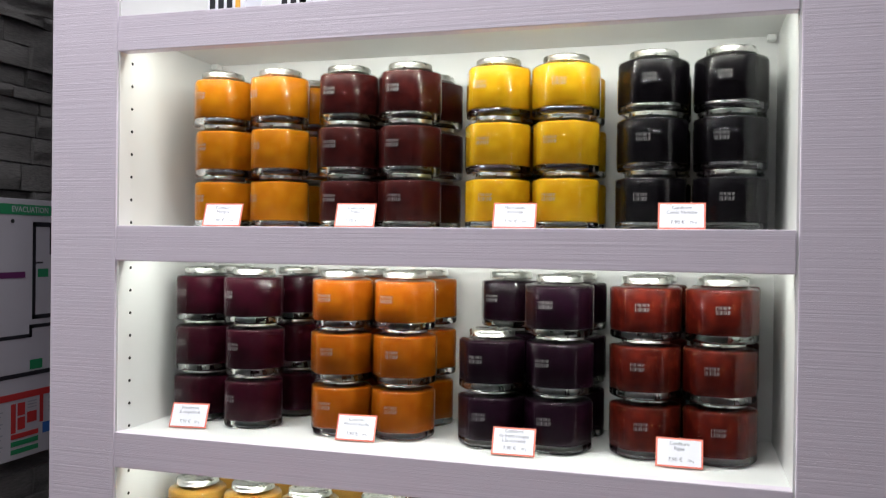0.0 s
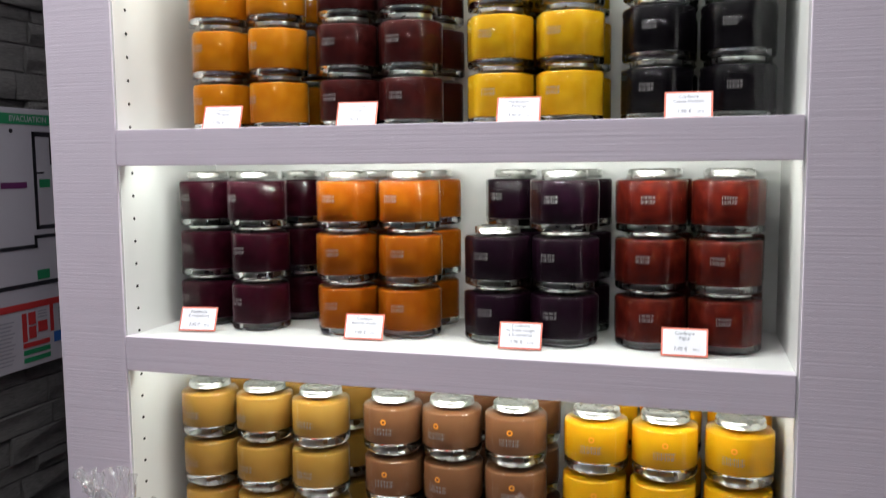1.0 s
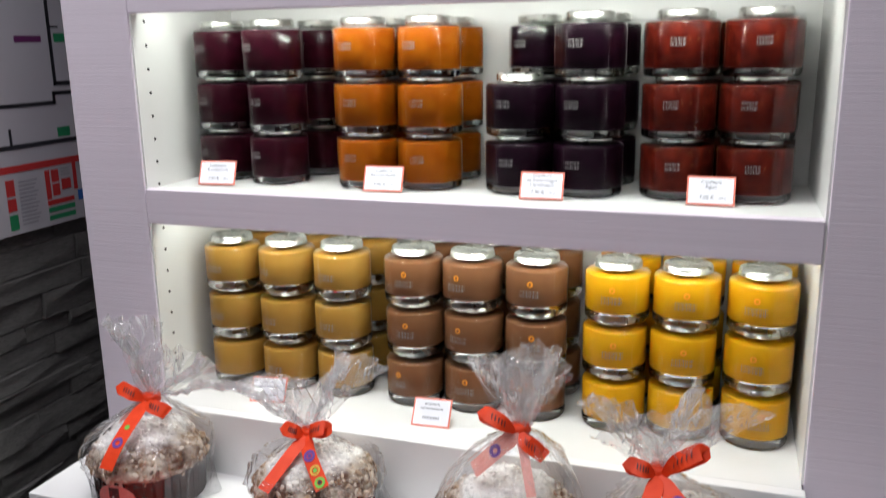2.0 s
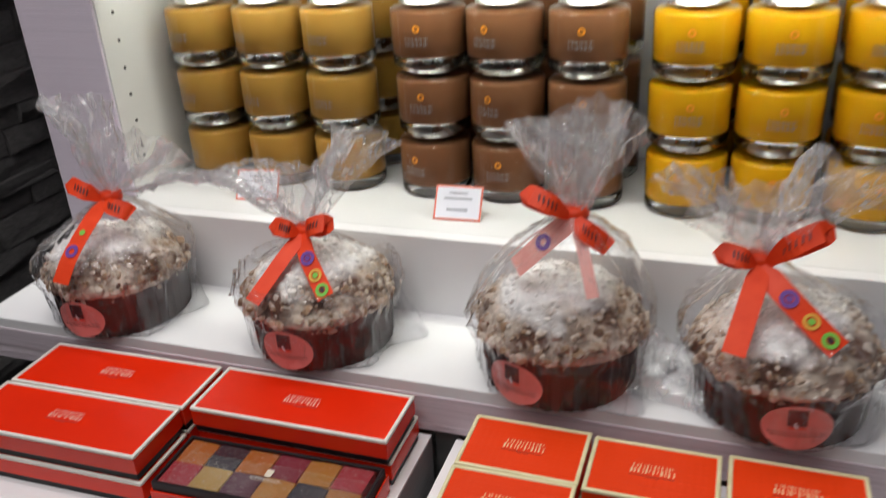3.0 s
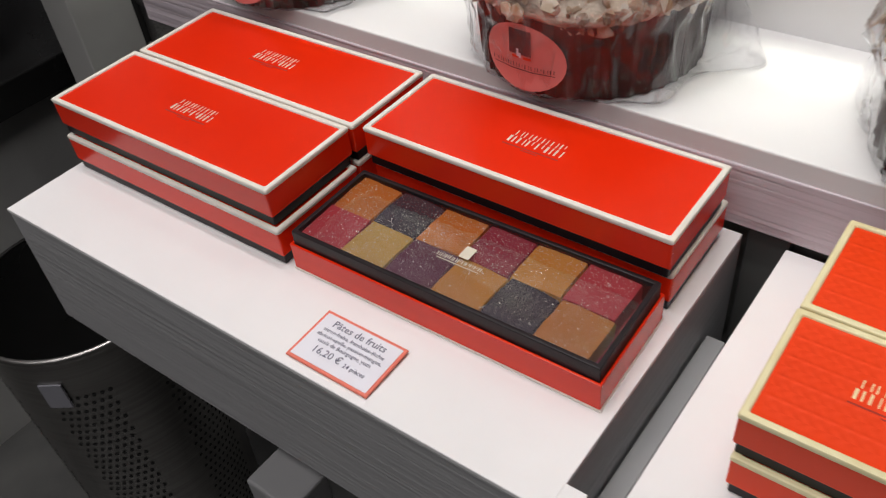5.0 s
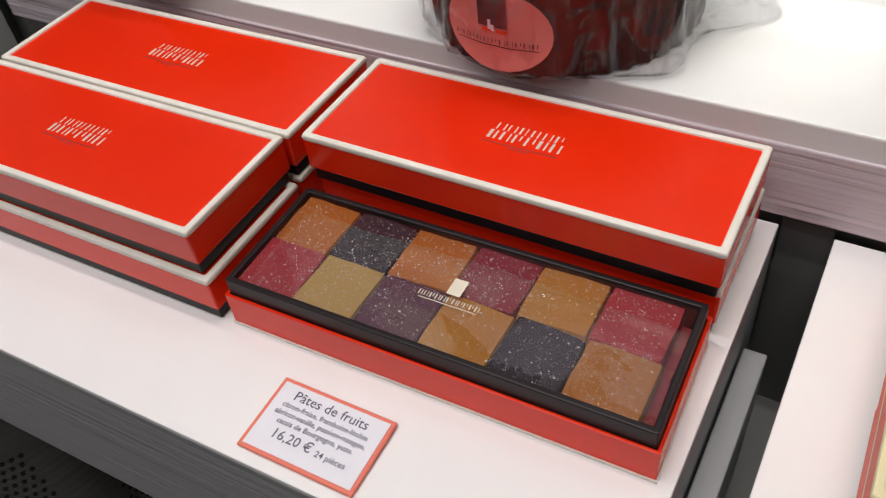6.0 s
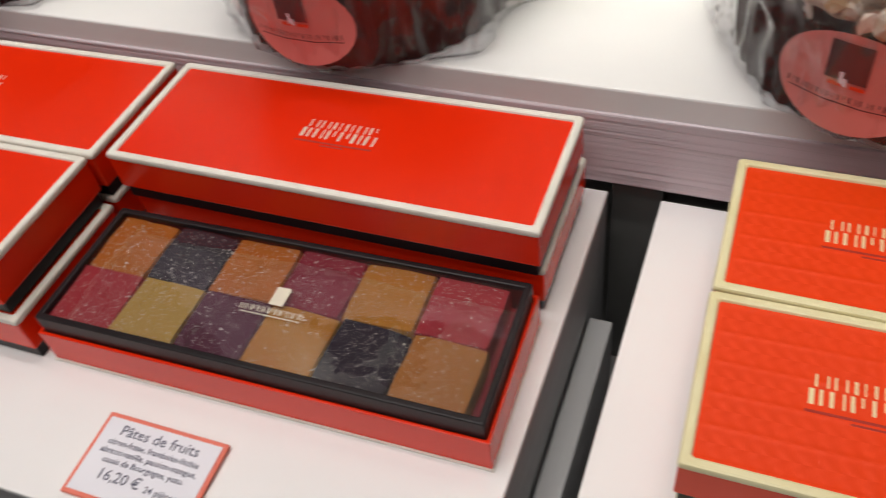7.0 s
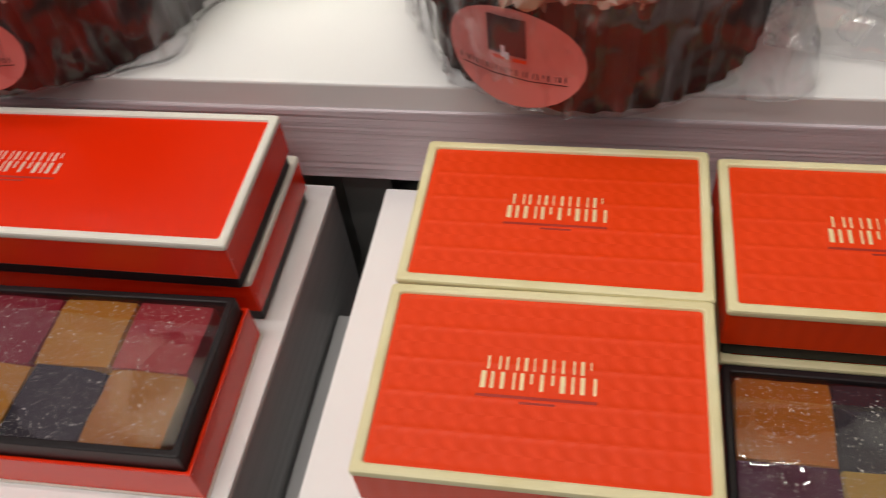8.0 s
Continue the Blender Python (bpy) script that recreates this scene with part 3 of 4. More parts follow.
spreads = [
    ("tan caramel cream in a round glass jar", "caramel cream jars", CARAMEL, False, [-0.379, -0.286, -0.193], -0.35),
    ("light brown praline spread in a round glass jar", "praline spread jars", PRALINE, True, [-0.078, 0.012, 0.103], -0.1),
    ("bright yellow lemon curd in a round glass jar", "lemon curd jars", LEMON, True, [0.214, 0.305, 0.398], 0.0),
]
for n, (label, group, fill, ring, xs, ang) in enumerate(spreads):
    jar = make_jar("spread_jar", label, group, fill, hexa=False, ring_mark=ring, print_angle=ang)
    cols = [(x, YF3, 3) for x in xs] + [(x + 0.006, YF3 + 0.093, 3) for x in xs]
    stacks(jar, cols, Z3, seed=n + 40, turn=14)


# ---- price cards ----
def price_card(lines, w, h, at, label, price="7,90 €", grams="220 g", group="price cards"):
    c = thing("price_card", label, "price card", group, at=at)
    part("card_border", block(-w / 2, w / 2, 0, h, -0.0010, 0.0, 0.0003, 1), PINK_EDGE, c, "coral card border")
    e = 0.0022
    part("card_face", block(-w / 2 + e, w / 2 - e, e, h - e, 0.0, 0.0003), CARD, c, "white card face")
    part("clip", block(-0.010, 0.010, -0.0006, 0.006, -0.012, -0.0012, 0.0004, 1), CLEAR, c, "clear plastic foot")
    n = len(lines)
    for i, t in enumerate(lines):
        lettering("card_text", t, h * 0.17, INK, c, pose(0, h * ((0.86 if n > 2 else 0.80) - 0.17 * i), 0.0005))
    if price:
        lettering("card_price", price, h * 0.18, INK, c, pose(-w * 0.08, h * 0.26, 0.0005))
        lettering("card_weight", grams, h * 0.10, INK, c, pose(w * 0.24, h * 0.25, 0.0005))
    else:
        part("card_text", bars(word_bars(0, h * 0.78, w * 0.4, h * 0.06, 12, 0.5) + word_bars(0, h * 0.62, w * 0.6, h * 0.06, 18, 0.5)
                               + word_bars(0, h * 0.30, w * 0.45, h * 0.09, 11, 0.5), z=0.0003), INK, c, "grey printed bars")
    return c


cards = [
    (("Confiture", "Mangue"), -0.311, 0.232, Z1, 9), (("Confiture", "Fraise"), -0.105, 0.232, Z1, 6),
    (("Marmelade", "d'orange"), 0.118, 0.232, Z1, 4), (("Confiture", "Cassis Violette"), 0.327, 0.232, Z1, 0),
    (("Framboise", "& coquelicot"), -0.363, 0.232, Z2, 8), (("Confiture", "Abricot Vanille"), -0.102, 0.236, Z2, 4),
    (("Confiture", "de fruits rouges", "à la verveine"), 0.121, 0.228, Z2, 2), (("Confiture", "Figue"), 0.328, 0.238, Z2, 0)]
for lines, x, y, z, turn in cards:
    price_card(lines, 0.057, 0.0365, pose(x, y - 0.013, z + 0.001, 66, 0, turn), "white price card with coral border before the jam jars")
price_card((), 0.055, 0.038, pose(-0.283, 0.186, Z3 + 0.001, 58, 0, 8), "white price card with coral border before the spreads", None)
price_card((), 0.055, 0.040, pose(-0.023, 0.178, Z3 + 0.001, 55, 0, 3), "white price card with coral border before the spreads", None)

# flat card on the table
pc = thing("price_card", "flat white price card with coral border on the white table", "price card", at=pose(-0.1370, -0.2225, 0.7505, 1.5, 0, 1.0))
part("card_border", block(-0.029, 0.029, 0, 0.037, 0.0, 0.0014, 0.0004, 1), PINK_EDGE, pc, "coral card border")
part("card_face", block(-0.027, 0.027, 0.002, 0.035, 0.0014, 0.0017), CARD, pc, "white card face")
for t, size, x, y, al in (("Pâtes de fruits", 0.0066, 0, 0.0300, "CENTER"), ("citron-fraise, framboise-litchie", 0.0036, 0, 0.0247, "CENTER"), ("abricot-vanille, passion-mangue,", 0.0036, 0, 0.0208, "CENTER"),
                          ("cassis de Bourgogne, yuzu.", 0.0036, 0, 0.0169, "CENTER"), ("16,20 €", 0.0066, -0.0075, 0.0108, "CENTER"), ("24 pièces", 0.0040, 0.0125, 0.0098, "CENTER")):
    lettering("card_text", t, size, INK, pc, pose(x, y, 0.0019), al, bold=0.00004)


# ---- gift boxes ----
def gift_box(L, W, H, edge, foil, at, label, group, embossed=False, big=True):
    """A closed card box: black tray, red lid, pale rounded edging, foil bars on the lid. Origin at its base centre."""
    g = thing("gift_box", label, "gift box", group, at=at)
    i = 0.0014
    part("tray", block(-L / 2 + i, L / 2 - i, -W / 2 + i, W / 2 - i, 0.0, 0.0095, 0.0005, 1), BLACK, g, "black card tray")
    part("lid", block(-L / 2, L / 2, -W / 2, W / 2, 0.0075, H - 0.0012, 0.0008), RED_EMB if embossed else RED, g, "glossy red lid")
    e, t = 0.0038, 0.0024
    bm = ring_frame(L + 0.0008, W + 0.0008, e, H - t - 0.0012, H, 0.0011)
    part("edging", bm, edge, g, "pale rounded paper edging")
    s = 1.0 if big else 0.98
    rows = stroke_bars(0.0006, 0.0068 * s, 0.036 * s, 0.0050 * s, 6, 1, 0.7) + stroke_bars(0, 0.0003 * s, 0.038 * s, 0.0062 * s, 6, 2)
    part("foil_print", bars(rows, z=H - 0.0012, h=0.00012), foil, g, "pale foil printed bars")
    part("small_print", bars([(-0.020 * s, 0.018 * s, -0.0060 * s, -0.0050 * s), (-0.006, 0.005, -0.0078 * s, -0.0070 * s)], z=H - 0.0012, h=0.0001), REDPRINT, g, "thin dark red bars")
    return g


RED_EMB = mat("red_embossed_paper", (0.86, 0.050, 0.003), 0.42, Specular_IOR_Level=0.3)
_b = RED_EMB.node_tree.nodes["Principled BSDF"]
_v = coords(RED_EMB, (1, 1, 1))
_sep = RED_EMB.node_tree.nodes.new("ShaderNodeSeparateXYZ")
link(RED_EMB, _v, _sep.inputs[0])


def _calc(op, a, b=0.0, c=0.0):
    n = RED_EMB.node_tree.nodes.new("ShaderNodeMath")
    n.operation = op
    for k, value in enumerate((a, b, c)):
        if isinstance(value, (int, float)):
            n.inputs[k].default_value = value
        else:
            link(RED_EMB, value, n.inputs[k])
    return n.outputs[0]


# rows of small lozenges between fine ribs
_rib = _calc("POWER", _calc("ABSOLUTE", _calc("SINE", _calc("MULTIPLY", _sep.outputs["Y"], math.pi / 0.0125))), 26.0)
_bend = _calc("ABSOLUTE", _calc("SINE", _calc("MULTIPLY", _sep.outputs["Y"], 2 * math.pi / 0.0125)))
_loz = _calc("MULTIPLY", _calc("SINE", _calc("MULTIPLY_ADD", _sep.outputs["X"], 2 * math.pi / 0.0062, _calc("MULTIPLY", _bend, 0.9))), _bend)
_h = _calc("ADD", _calc("MULTIPLY", _rib, 0.8), _calc("MULTIPLY", _loz, 0.55))
_p = node(RED_EMB, "ShaderNodeBump", Strength=0.32, Distance=0.0005)
link(RED_EMB, _h, _p.inputs["Height"])
link(RED_EMB, _p.outputs["Normal"], _b.inputs["Normal"])

TT = 0.7502
BH = 0.0282
red = "red gift box with ivory edging stacked on the white table"
for k in range(2):
    gift_box(0.209, 0.0735, BH, IVORY, FOIL, pose(-0.3250 + 0.003 * (k == 0), -0.1348 - 0.002 * (k == 0), TT + BH * k, 0, 0, 1.2), red, "ivory-edged gift boxes")
    gift_box(0.209, 0.0735, BH, IVORY, FOIL, pose(-0.3245, -0.0590, TT + BH * k, 0, 0, 1.0), red, "ivory-edged gift boxes")
    gift_box(0.2066, 0.0722, BH, IVORY, FOIL, pose(-0.1098, -0.0543 + 0.005 * (k == 0), TT + BH * k, 0, 0, 0.4), red, "ivory-edged gift boxes")
cream = "smaller embossed red gift box with cream edging on the white table"
for k in range(2):
    for x, y, r in ((0.1140, -0.1345, 0.8), (0.1140, -0.0630, 0.0), (0.2250, -0.0660, 0.2), (0.3380, -0.0620, 0.2), (0.3370, -0.1340, 0.0)):
        gift_box(0.107, 0.0700, 0.0276, CREAM, GOLD, pose(x + 0.0015 * (k == 0), y - 0.0015 * (k == 0), TT + 0.0276 * k, 0, 0, r), cream, "cream-edged gift boxes", True, False)


# ---- open boxes of fruit pastes ----
def open_box(L, W, at, label):
    g = thing("open_gift_box", label, "open gift box", at=at)
    H, HB, w = 0.0200, 0.0295, 0.0016
    bm = ring_frame(L, W, w, 0.0012, H, 0.0004)
    part("red_tray", bm, RED, g, "glossy red outer tray")
    part("tray_foot", block(-L / 2 - 0.0006, L / 2 + 0.0006, -W / 2 - 0.0006, W / 2 + 0.0006, 0.0, 0.0012), IVORY, g, "thin ivory foot edge")
    v = w + 0.0003
    t = 0.0030
    bm = ring_frame(L - 2 * v, W - 2 * v, t, 0.0014, HB, 0.0007)
    part("black_liner", bm, BLACK, g, "black inner tray")
    part("tray_floor", block(-L / 2 + v + t, L / 2 - v - t, -W / 2 + v + t, W / 2 - v - t, 0.0014, 0.0035), BLACK, g, "black tray floor")
    k = v + t + 0.0003
    part("clear_cover", grid(48, 20, lambda u, v: (-L / 2 + k + (L - 2 * k) * u, -W / 2 + k + (W - 2 * k) * v, HB - 0.0013 + 0.0006 * noise.noise(Vector((u * L * 26, v * W * 26, L * 50))))), CLEAR, g, "clear plastic cover sheet", True)
    return g


PIECE = {}


def fruit_piece(kind, x, y, z, s, rg, group):
    key = kind
    if key not in PIECE:
        bm = block(-0.5, 0.5, -0.5, 0.5, 0.0, 0.42)
        bmesh.ops.subdivide_edges(bm, edges=bm.edges[:], cuts=5, use_grid_fill=True)
        off = Vector((len(PIECE) * 3.1, 0, 0))
        for vv in bm.verts:
            c = vv.co
            nz = noise.noise_vector(c * 3.0 + off)
            pull = 1 - 0.012 * (abs(c.x) > 0.45) * (abs(c.y) > 0.45) - 0.02 * (c.z > 0.4) * (max(abs(c.x), abs(c.y)) > 0.45)
            vv.co = Vector((c.x * pull, c.y * pull, c.z)) + Vector((nz.x * 0.022, nz.y * 0.022, nz.z * 0.03 * (c.z > 0.1)))
        m = bpy.data.meshes.new("fruit_paste")
        bm.to_mesh(m)
        bm.free()
        m.materials.append(PASTES[kind])
        PIECE[key] = m
    ob = new("fruit_paste", PIECE[key])
    ob.matrix_basis = pose(x, y, z, rg.uniform(-1, 1), rg.uniform(-1, 1), rg.uniform(-2, 2)) @ Matrix.Diagonal((s, s, s * 0.86, 1))
    return tagged(ob, f"square {kind} fruit paste dusted with sugar crystals", "fruit paste", group)


rg = random.Random(11)
ox, oy, oL, oW = -0.1085, -0.1303, 0.2060, 0.0720
open_box(oL, oW, pose(ox, oy, TT, 0, 0, 1.6), "open red box of sugared fruit pastes under a clear cover")
back = ["orange", "navy", "orange", "magenta", "amber", "pink"]
front = ["pink", "yellow", "plum", "amber", "navy", "brown"]
turn = Matrix.Rotation(radians(1.6), 4, "Z")
for layer in range(2):
    for row, names in ((0, front), (1, back)):
        for i, nm in enumerate(names):
            p = turn @ Vector((-0.0835 + 0.0320 * i + (0.0045 if layer == 0 else 0), -0.0155 + 0.0312 * row, 0))
            fruit_piece(nm if layer else (front[(i + 3) % 6] if i < 5 else "pink"), ox + p.x, oy + p.y, TT + 0.0037 + 0.0112 * layer, 0.0312, rg, "fruit pastes in the long box")


def sugar_on(cx0, cy0, x0, x1, y0, y1, count, turned, label):
    """Loose sugar crystals on top of the fruit pastes."""
    bm = bmesh.new()
    for i in range(count):
        p = turned @ Vector((rg.uniform(x0, x1), rg.uniform(y0, y1), 0))
        c = Vector((cx0 + p.x, cy0 + p.y, TT + 0.0037 + 0.0112 + 0.0114 + rg.uniform(-0.0001, 0.0003)))
        size = rg.uniform(0.00014, 0.00030) if rg.random() < 0.82 else rg.uniform(0.0003, 0.0006)
        q = [bm.verts.new(c + size * Vector((rg.uniform(-1, 1), rg.uniform(-1, 1), rg.uniform(-1, 1)))) for _ in range(4)]
        for f in ((0, 1, 2), (0, 2, 3), (0, 3, 1), (1, 3, 2)):
            bm.faces.new([q[j] for j in f])
    tagged(part("sugar_crystals", bm, SUGAR), label, "sugar", kind="stuff")


sugar_on(ox, oy, -0.098, 0.090, -0.030, 0.030, 9000, turn, "scattered white sugar crystals on the fruit pastes")
seal = thing("cover_sticker", "pale silver emblem printed on the clear cover", "sticker", at=pose(ox, oy + 0.0005, TT + 0.0286, 0, 0, 1.6))
part("emblem", bars([(-0.0033, 0.0033, -0.0025, 0.0070)]), FOIL, seal, "small pale rectangle")
part("emblem_print", bars(stroke_bars(0, -0.0058, 0.030, 0.0028, 11, 4) + [(-0.014, 0.014, -0.0086, -0.0082)]), FOIL, seal, "pale printed bars")

cx, cy = 0.2250, -0.1385
open_box(0.1075, 0.0710, pose(cx, cy, TT, 0, 0, 0.3), "small open red box of fruit pastes with clear cover")
for row, names in ((0, ["plum", "yellow", "pink"]), (1, ["orange", "navy", "brown"])):
    for i, nm in enumerate(names):
        fruit_piece(nm, cx - 0.0325 + 0.0315 * i, cy - 0.0155 + 0.0312 * row, TT + 0.0037 + 0.0112, 0.0310, rg, "fruit pastes in the small box")
        fruit_piece(nm, cx - 0.0325 + 0.0315 * i, cy - 0.0155 + 0.0312 * row, TT + 0.0037, 0.0310, rg, "fruit pastes in the small box")
sugar_on(cx, cy, -0.047, 0.045, -0.030, 0.030, 3500, Matrix.Identity(4), "scattered white sugar crystals in the small box")


# ---- wrapped fruit cakes ----
def patch(r, a0, z0, rad, lift, squash=1.0, n=28):
    """A disc that hugs a cylinder of radius r about the angle a0."""
    bm = bmesh.new()
    mid = bm.verts.new(((r + lift) * math.cos(a0), (r + lift) * math.sin(a0), z0))
    ring = []
    for i in range(n):
        t = 2 * math.pi * i / n
        a = a0 + rad * math.cos(t) / r
        ring.append(bm.verts.new(((r + lift) * math.cos(a), (r + lift) * math.sin(a), z0 + squash * rad * math.sin(t))))
    for i in range(n):
        bm.faces.new((mid, ring[i], ring[(i + 1) % n]))
    return bm


def curved_bars(r, a0, rows, lift):
    bm = bmesh.new()
    for x0, x1, z0, z1 in rows:
        band(r, None, 0, a0 + x0 / r, a0 + x1 / r, z0, z1, lift, 4, bm)
    return bm


def strip(points, width, out, pinch=(1.0, 1.0)):
    """A ribbon along points; out(p) is the way its face looks."""
    b = bmesh.new()
    pts = [Vector(p) for p in points]
    fine = []
    for i in range(len(pts) - 1):
        p0, p1, p2, p3 = pts[max(i - 1, 0)], pts[i], pts[i + 1], pts[min(i + 2, len(pts) - 1)]
        for k in range(5):
            t = k / 5
            fine.append(0.5 * ((2 * p1) + (p2 - p0) * t + (2 * p0 - 5 * p1 + 4 * p2 - p3) * t * t + (3 * p1 - p0 - 3 * p2 + p3) * t ** 3))
    fine.append(pts[-1])
    left, right = [], []
    for i, p in enumerate(fine):
        d = (fine[min(i + 1, len(fine) - 1)] - fine[max(i - 1, 0)]).normalized()
        f = i / (len(fine) - 1)
        k = min(1.0, pinch[0] + f * 4, pinch[1] + (1 - f) * 4)
        s = d.cross(Vector(out(p))).normalized() * width / 2 * k
        left.append(b.verts.new(p + s))
        right.append(b.verts.new(p - s))
    for i in range(len(fine) - 1):
        b.faces.new((left[i], left[i + 1], right[i + 1], right[i]))
    return b, fine


def rings_on(fine, out, spots, width):
    """Printed rings on a ribbon: (place along it, radius, material, hole)."""
    made = []
    for f, rad, m, hole in spots:
        i = min(int(f * (len(fine) - 1)), len(fine) - 2)
        p, d = fine[i], (fine[i + 1] - fine[i]).normalized()
        o = Vector(out(p))
        s = d.cross(o).normalized()
        o = s.cross(d).normalized()
        if o.dot(Vector(out(p))) < 0:
            o = -o
        bm = bmesh.new()
        n = 18
        a = [bm.verts.new(p + o * 0.0011 + rad * (math.cos(2 * math.pi * k / n) * s + math.sin(2 * math.pi * k / n) * d)) for k in range(n)]
        if hole:
            c = [bm.verts.new(p + o * 0.0011 + hole * rad * (math.cos(2 * math.pi * k / n) * s + math.sin(2 * math.pi * k / n) * d)) for k in range(n)]
            for k in range(n):
                bm.faces.new((a[k], a[(k + 1) % n], c[(k + 1) % n], c[k]))
        else:
            bm.faces.new(a)
        made.append((bm, m))
    return made


_ico = bmesh.new()
bmesh.ops.create_icosphere(_ico, subdivisions=1, radius=1.0)
ICO_V = [v.co.copy() for v in _ico.verts]
ICO_F = [[v.index for v in f.verts] for f in _ico.faces]
_ico.free()


def film_sheet(n, knot, kx, dx, dy, tall, wide, so):
    """One crumpled sheet of the gathered end of a wrapper, fanning out of the knot."""
    side = Vector((math.cos(n * 0.9 - 0.9), math.sin(n * 0.9 - 0.9) * 0.55, -dx * 2.2)).normalized()
    nrm = side.cross(Vector((dx, dy, tall))).normalized()
    off = so + Vector((0, n * 5.3, 0))

    def at(u, v):
        q = 2 * u - 1
        w = 0.007 + wide * v ** 0.6
        tri = abs(((q * 2.3 + n * 0.37 + 0.5 * v) % 1.0) * 2 - 1) - 0.5
        rim = 1 - 0.22 * abs(noise.noise(Vector((q * 1.7, n * 3.1, 0)) + off)) * v - 0.16 * q * q * v
        p = Vector((kx, 0, knot)) + Vector((dx * v ** 1.15, dy * v ** 1.1, tall * v * rim)) + side * q * w
        crease = 1 - abs(noise.noise(p * 34 + off)) * 2
        d = 0.016 * v * tri + 0.0075 * crease * min(1.0, v * 2.5) + 0.012 * q * q * v * (1 if n % 2 else -1) + 0.012 * noise.noise(p * 13 + off) * v
        return p + nrm * d + noise.noise_vector(p * 60 + off) * 0.0026 * v

    return grid(22, 18, at)


def fruit_cake(cx, cy, sticker_turn, knot, kx, loops, tails, sheets, label, seed):
    """A domed sugared cake in a brown paper case, wrapped in cellophane and tied with an orange ribbon."""
    rg = random.Random(seed)
    so = Vector((seed * 7.3, seed * 1.7, 0))
    g = thing("fruit_cake", label, "cake", "wrapped fruit cakes", at=pose(cx, cy, 0.8105))
    R = 0.0735
    # pleated paper case
    part("paper_case", thicken(grid(120, 6, lambda u, v: (
        (R - 0.001 + 0.003 * v + 0.0011 * math.sin(u * 2 * math.pi * 40)) * math.cos(u * 2 * math.pi),
        (R - 0.001 + 0.003 * v + 0.0011 * math.sin(u * 2 * math.pi * 40)) * math.sin(u * 2 * math.pi),
        0.0005 + 0.056 * v + (0.0025 * noise.noise(Vector((math.cos(u * 6.283) * 4, math.sin(u * 6.283) * 4, seed))) if v == 1 else 0)), wrap=True), 0.0006),
        CASE, g, "pleated brown paper baking case")
    # domed crust

    def dome(u, v):
        a = u * 2 * math.pi
        s = v * math.pi * 0.5
        rr = (R + 0.0065) * math.cos(s) ** 0.75 if v < 1 else 0.0
        z = 0.052 + 0.048 * math.sin(s) ** 1.15
        if v < 0.06:
            rr, z = R - 0.001, 0.048
        p = Vector((rr * math.cos(a), rr * math.sin(a), z))
        d = noise.fractal(p * 55 + so, 0.9, 2.1, 4) * 0.0042 + noise.noise(p * 24 + so) * 0.0060
        nrm = Vector((math.cos(a) * math.cos(s), math.sin(a) * math.cos(s), math.sin(s) + 0.2)).normalized()
        return p + nrm * d * (0.3 if v < 0.06 else 1)

    part("crust", grid(150, 46, dome, wrap=True), CRUST, g, "cracked brown crust dusted with icing sugar", True)
    cr = bmesh.new()
    for i in range(820):
        a, v = rg.uniform(0, 1), rg.uniform(0.04, 1) ** 1.35
        p = Vector(dome(a, min(v, 0.97)))
        size = rg.choice((0.0022, 0.0030, 0.0042, 0.0060)) * rg.uniform(0.7, 1.15) * (1.0 if v < 0.5 else 0.75)
        sc = Vector((size, size * rg.uniform(0.6, 1.0), size * rg.uniform(0.28, 0.6)))
        out_way = Vector((p.x, p.y, max(0.0, p.z - 0.045) * 1.6)).normalized()
        rot = out_way.to_track_quat("Z", "Y").to_matrix() @ Euler((rg.uniform(-0.6, 0.6), rg.uniform(-0.6, 0.6), rg.uniform(0, 6))).to_matrix()
        vs = []
        for co in ICO_V:
            k = 1 + 0.75 * noise.noise(co * 2.3 + Vector((i, seed, 0)))
            vs.append(cr.verts.new(p + rot @ Vector((co.x * sc.x * k, co.y * sc.y * k, co.z * sc.z * k))))
        for f in ICO_F:
            cr.faces.new([vs[q] for q in f])
    tagged(part("sugar_topping", cr, CRUMB, g, "pearl sugar and almond pieces"), kind="stuff")
    # round sticker on the wrapper
    a0 = FRONT + radians(sticker_turn)
    RS = R + 0.0062
    sz = 0.0275
    st = part("round_sticker", patch(RS, a0, sz, 0.0290, 0.0004, 0.76), STICKER, g, "round salmon sticker", True)
    part("sticker_emblem", curved_bars(RS, a0, [(-0.0090, 0.0066, sz + 0.0022, sz + 0.0185)], 0.0009), DARKPRINT, st, "dark brown rectangle")
    part("sticker_mark", curved_bars(RS, a0, [(-0.0072, -0.0018, sz - 0.0004, sz + 0.0012), (0.0010, 0.0066, sz - 0.0004, sz + 0.0012)], 0.0009), RIBBON, st, "small red wedges")
    part("sticker_slash", curved_bars(RS, a0, [(-0.0034, -0.0018, sz + 0.0010, sz + 0.0062), (-0.0018, -0.0002, sz + 0.0002, sz + 0.0036)], 0.0012), CARD, st, "pale slash")
    part("sticker_print", curved_bars(RS, a0, stroke_bars(0, sz - 0.0052, 0.046, 0.0026, 11, 5, 0.7) + [(-0.022, 0.022, sz - 0.0082, sz - 0.0077)], 0.0009), DARKPRINT, st, "dark printed bars")
    # cellophane body
    prof = [(0.0, 0.004, 0.0), (0.03, 0.060, 0.0003), (0.08, R + 0.0030, 0.001), (0.35, R + 0.0070, 0.045), (0.50, R + 0.0135, 0.066), (0.62, R + 0.007, 0.088),
            (0.74, 0.058, knot - 0.042), (0.86, 0.030, knot - 0.018), (1.0, 0.0085, knot)]

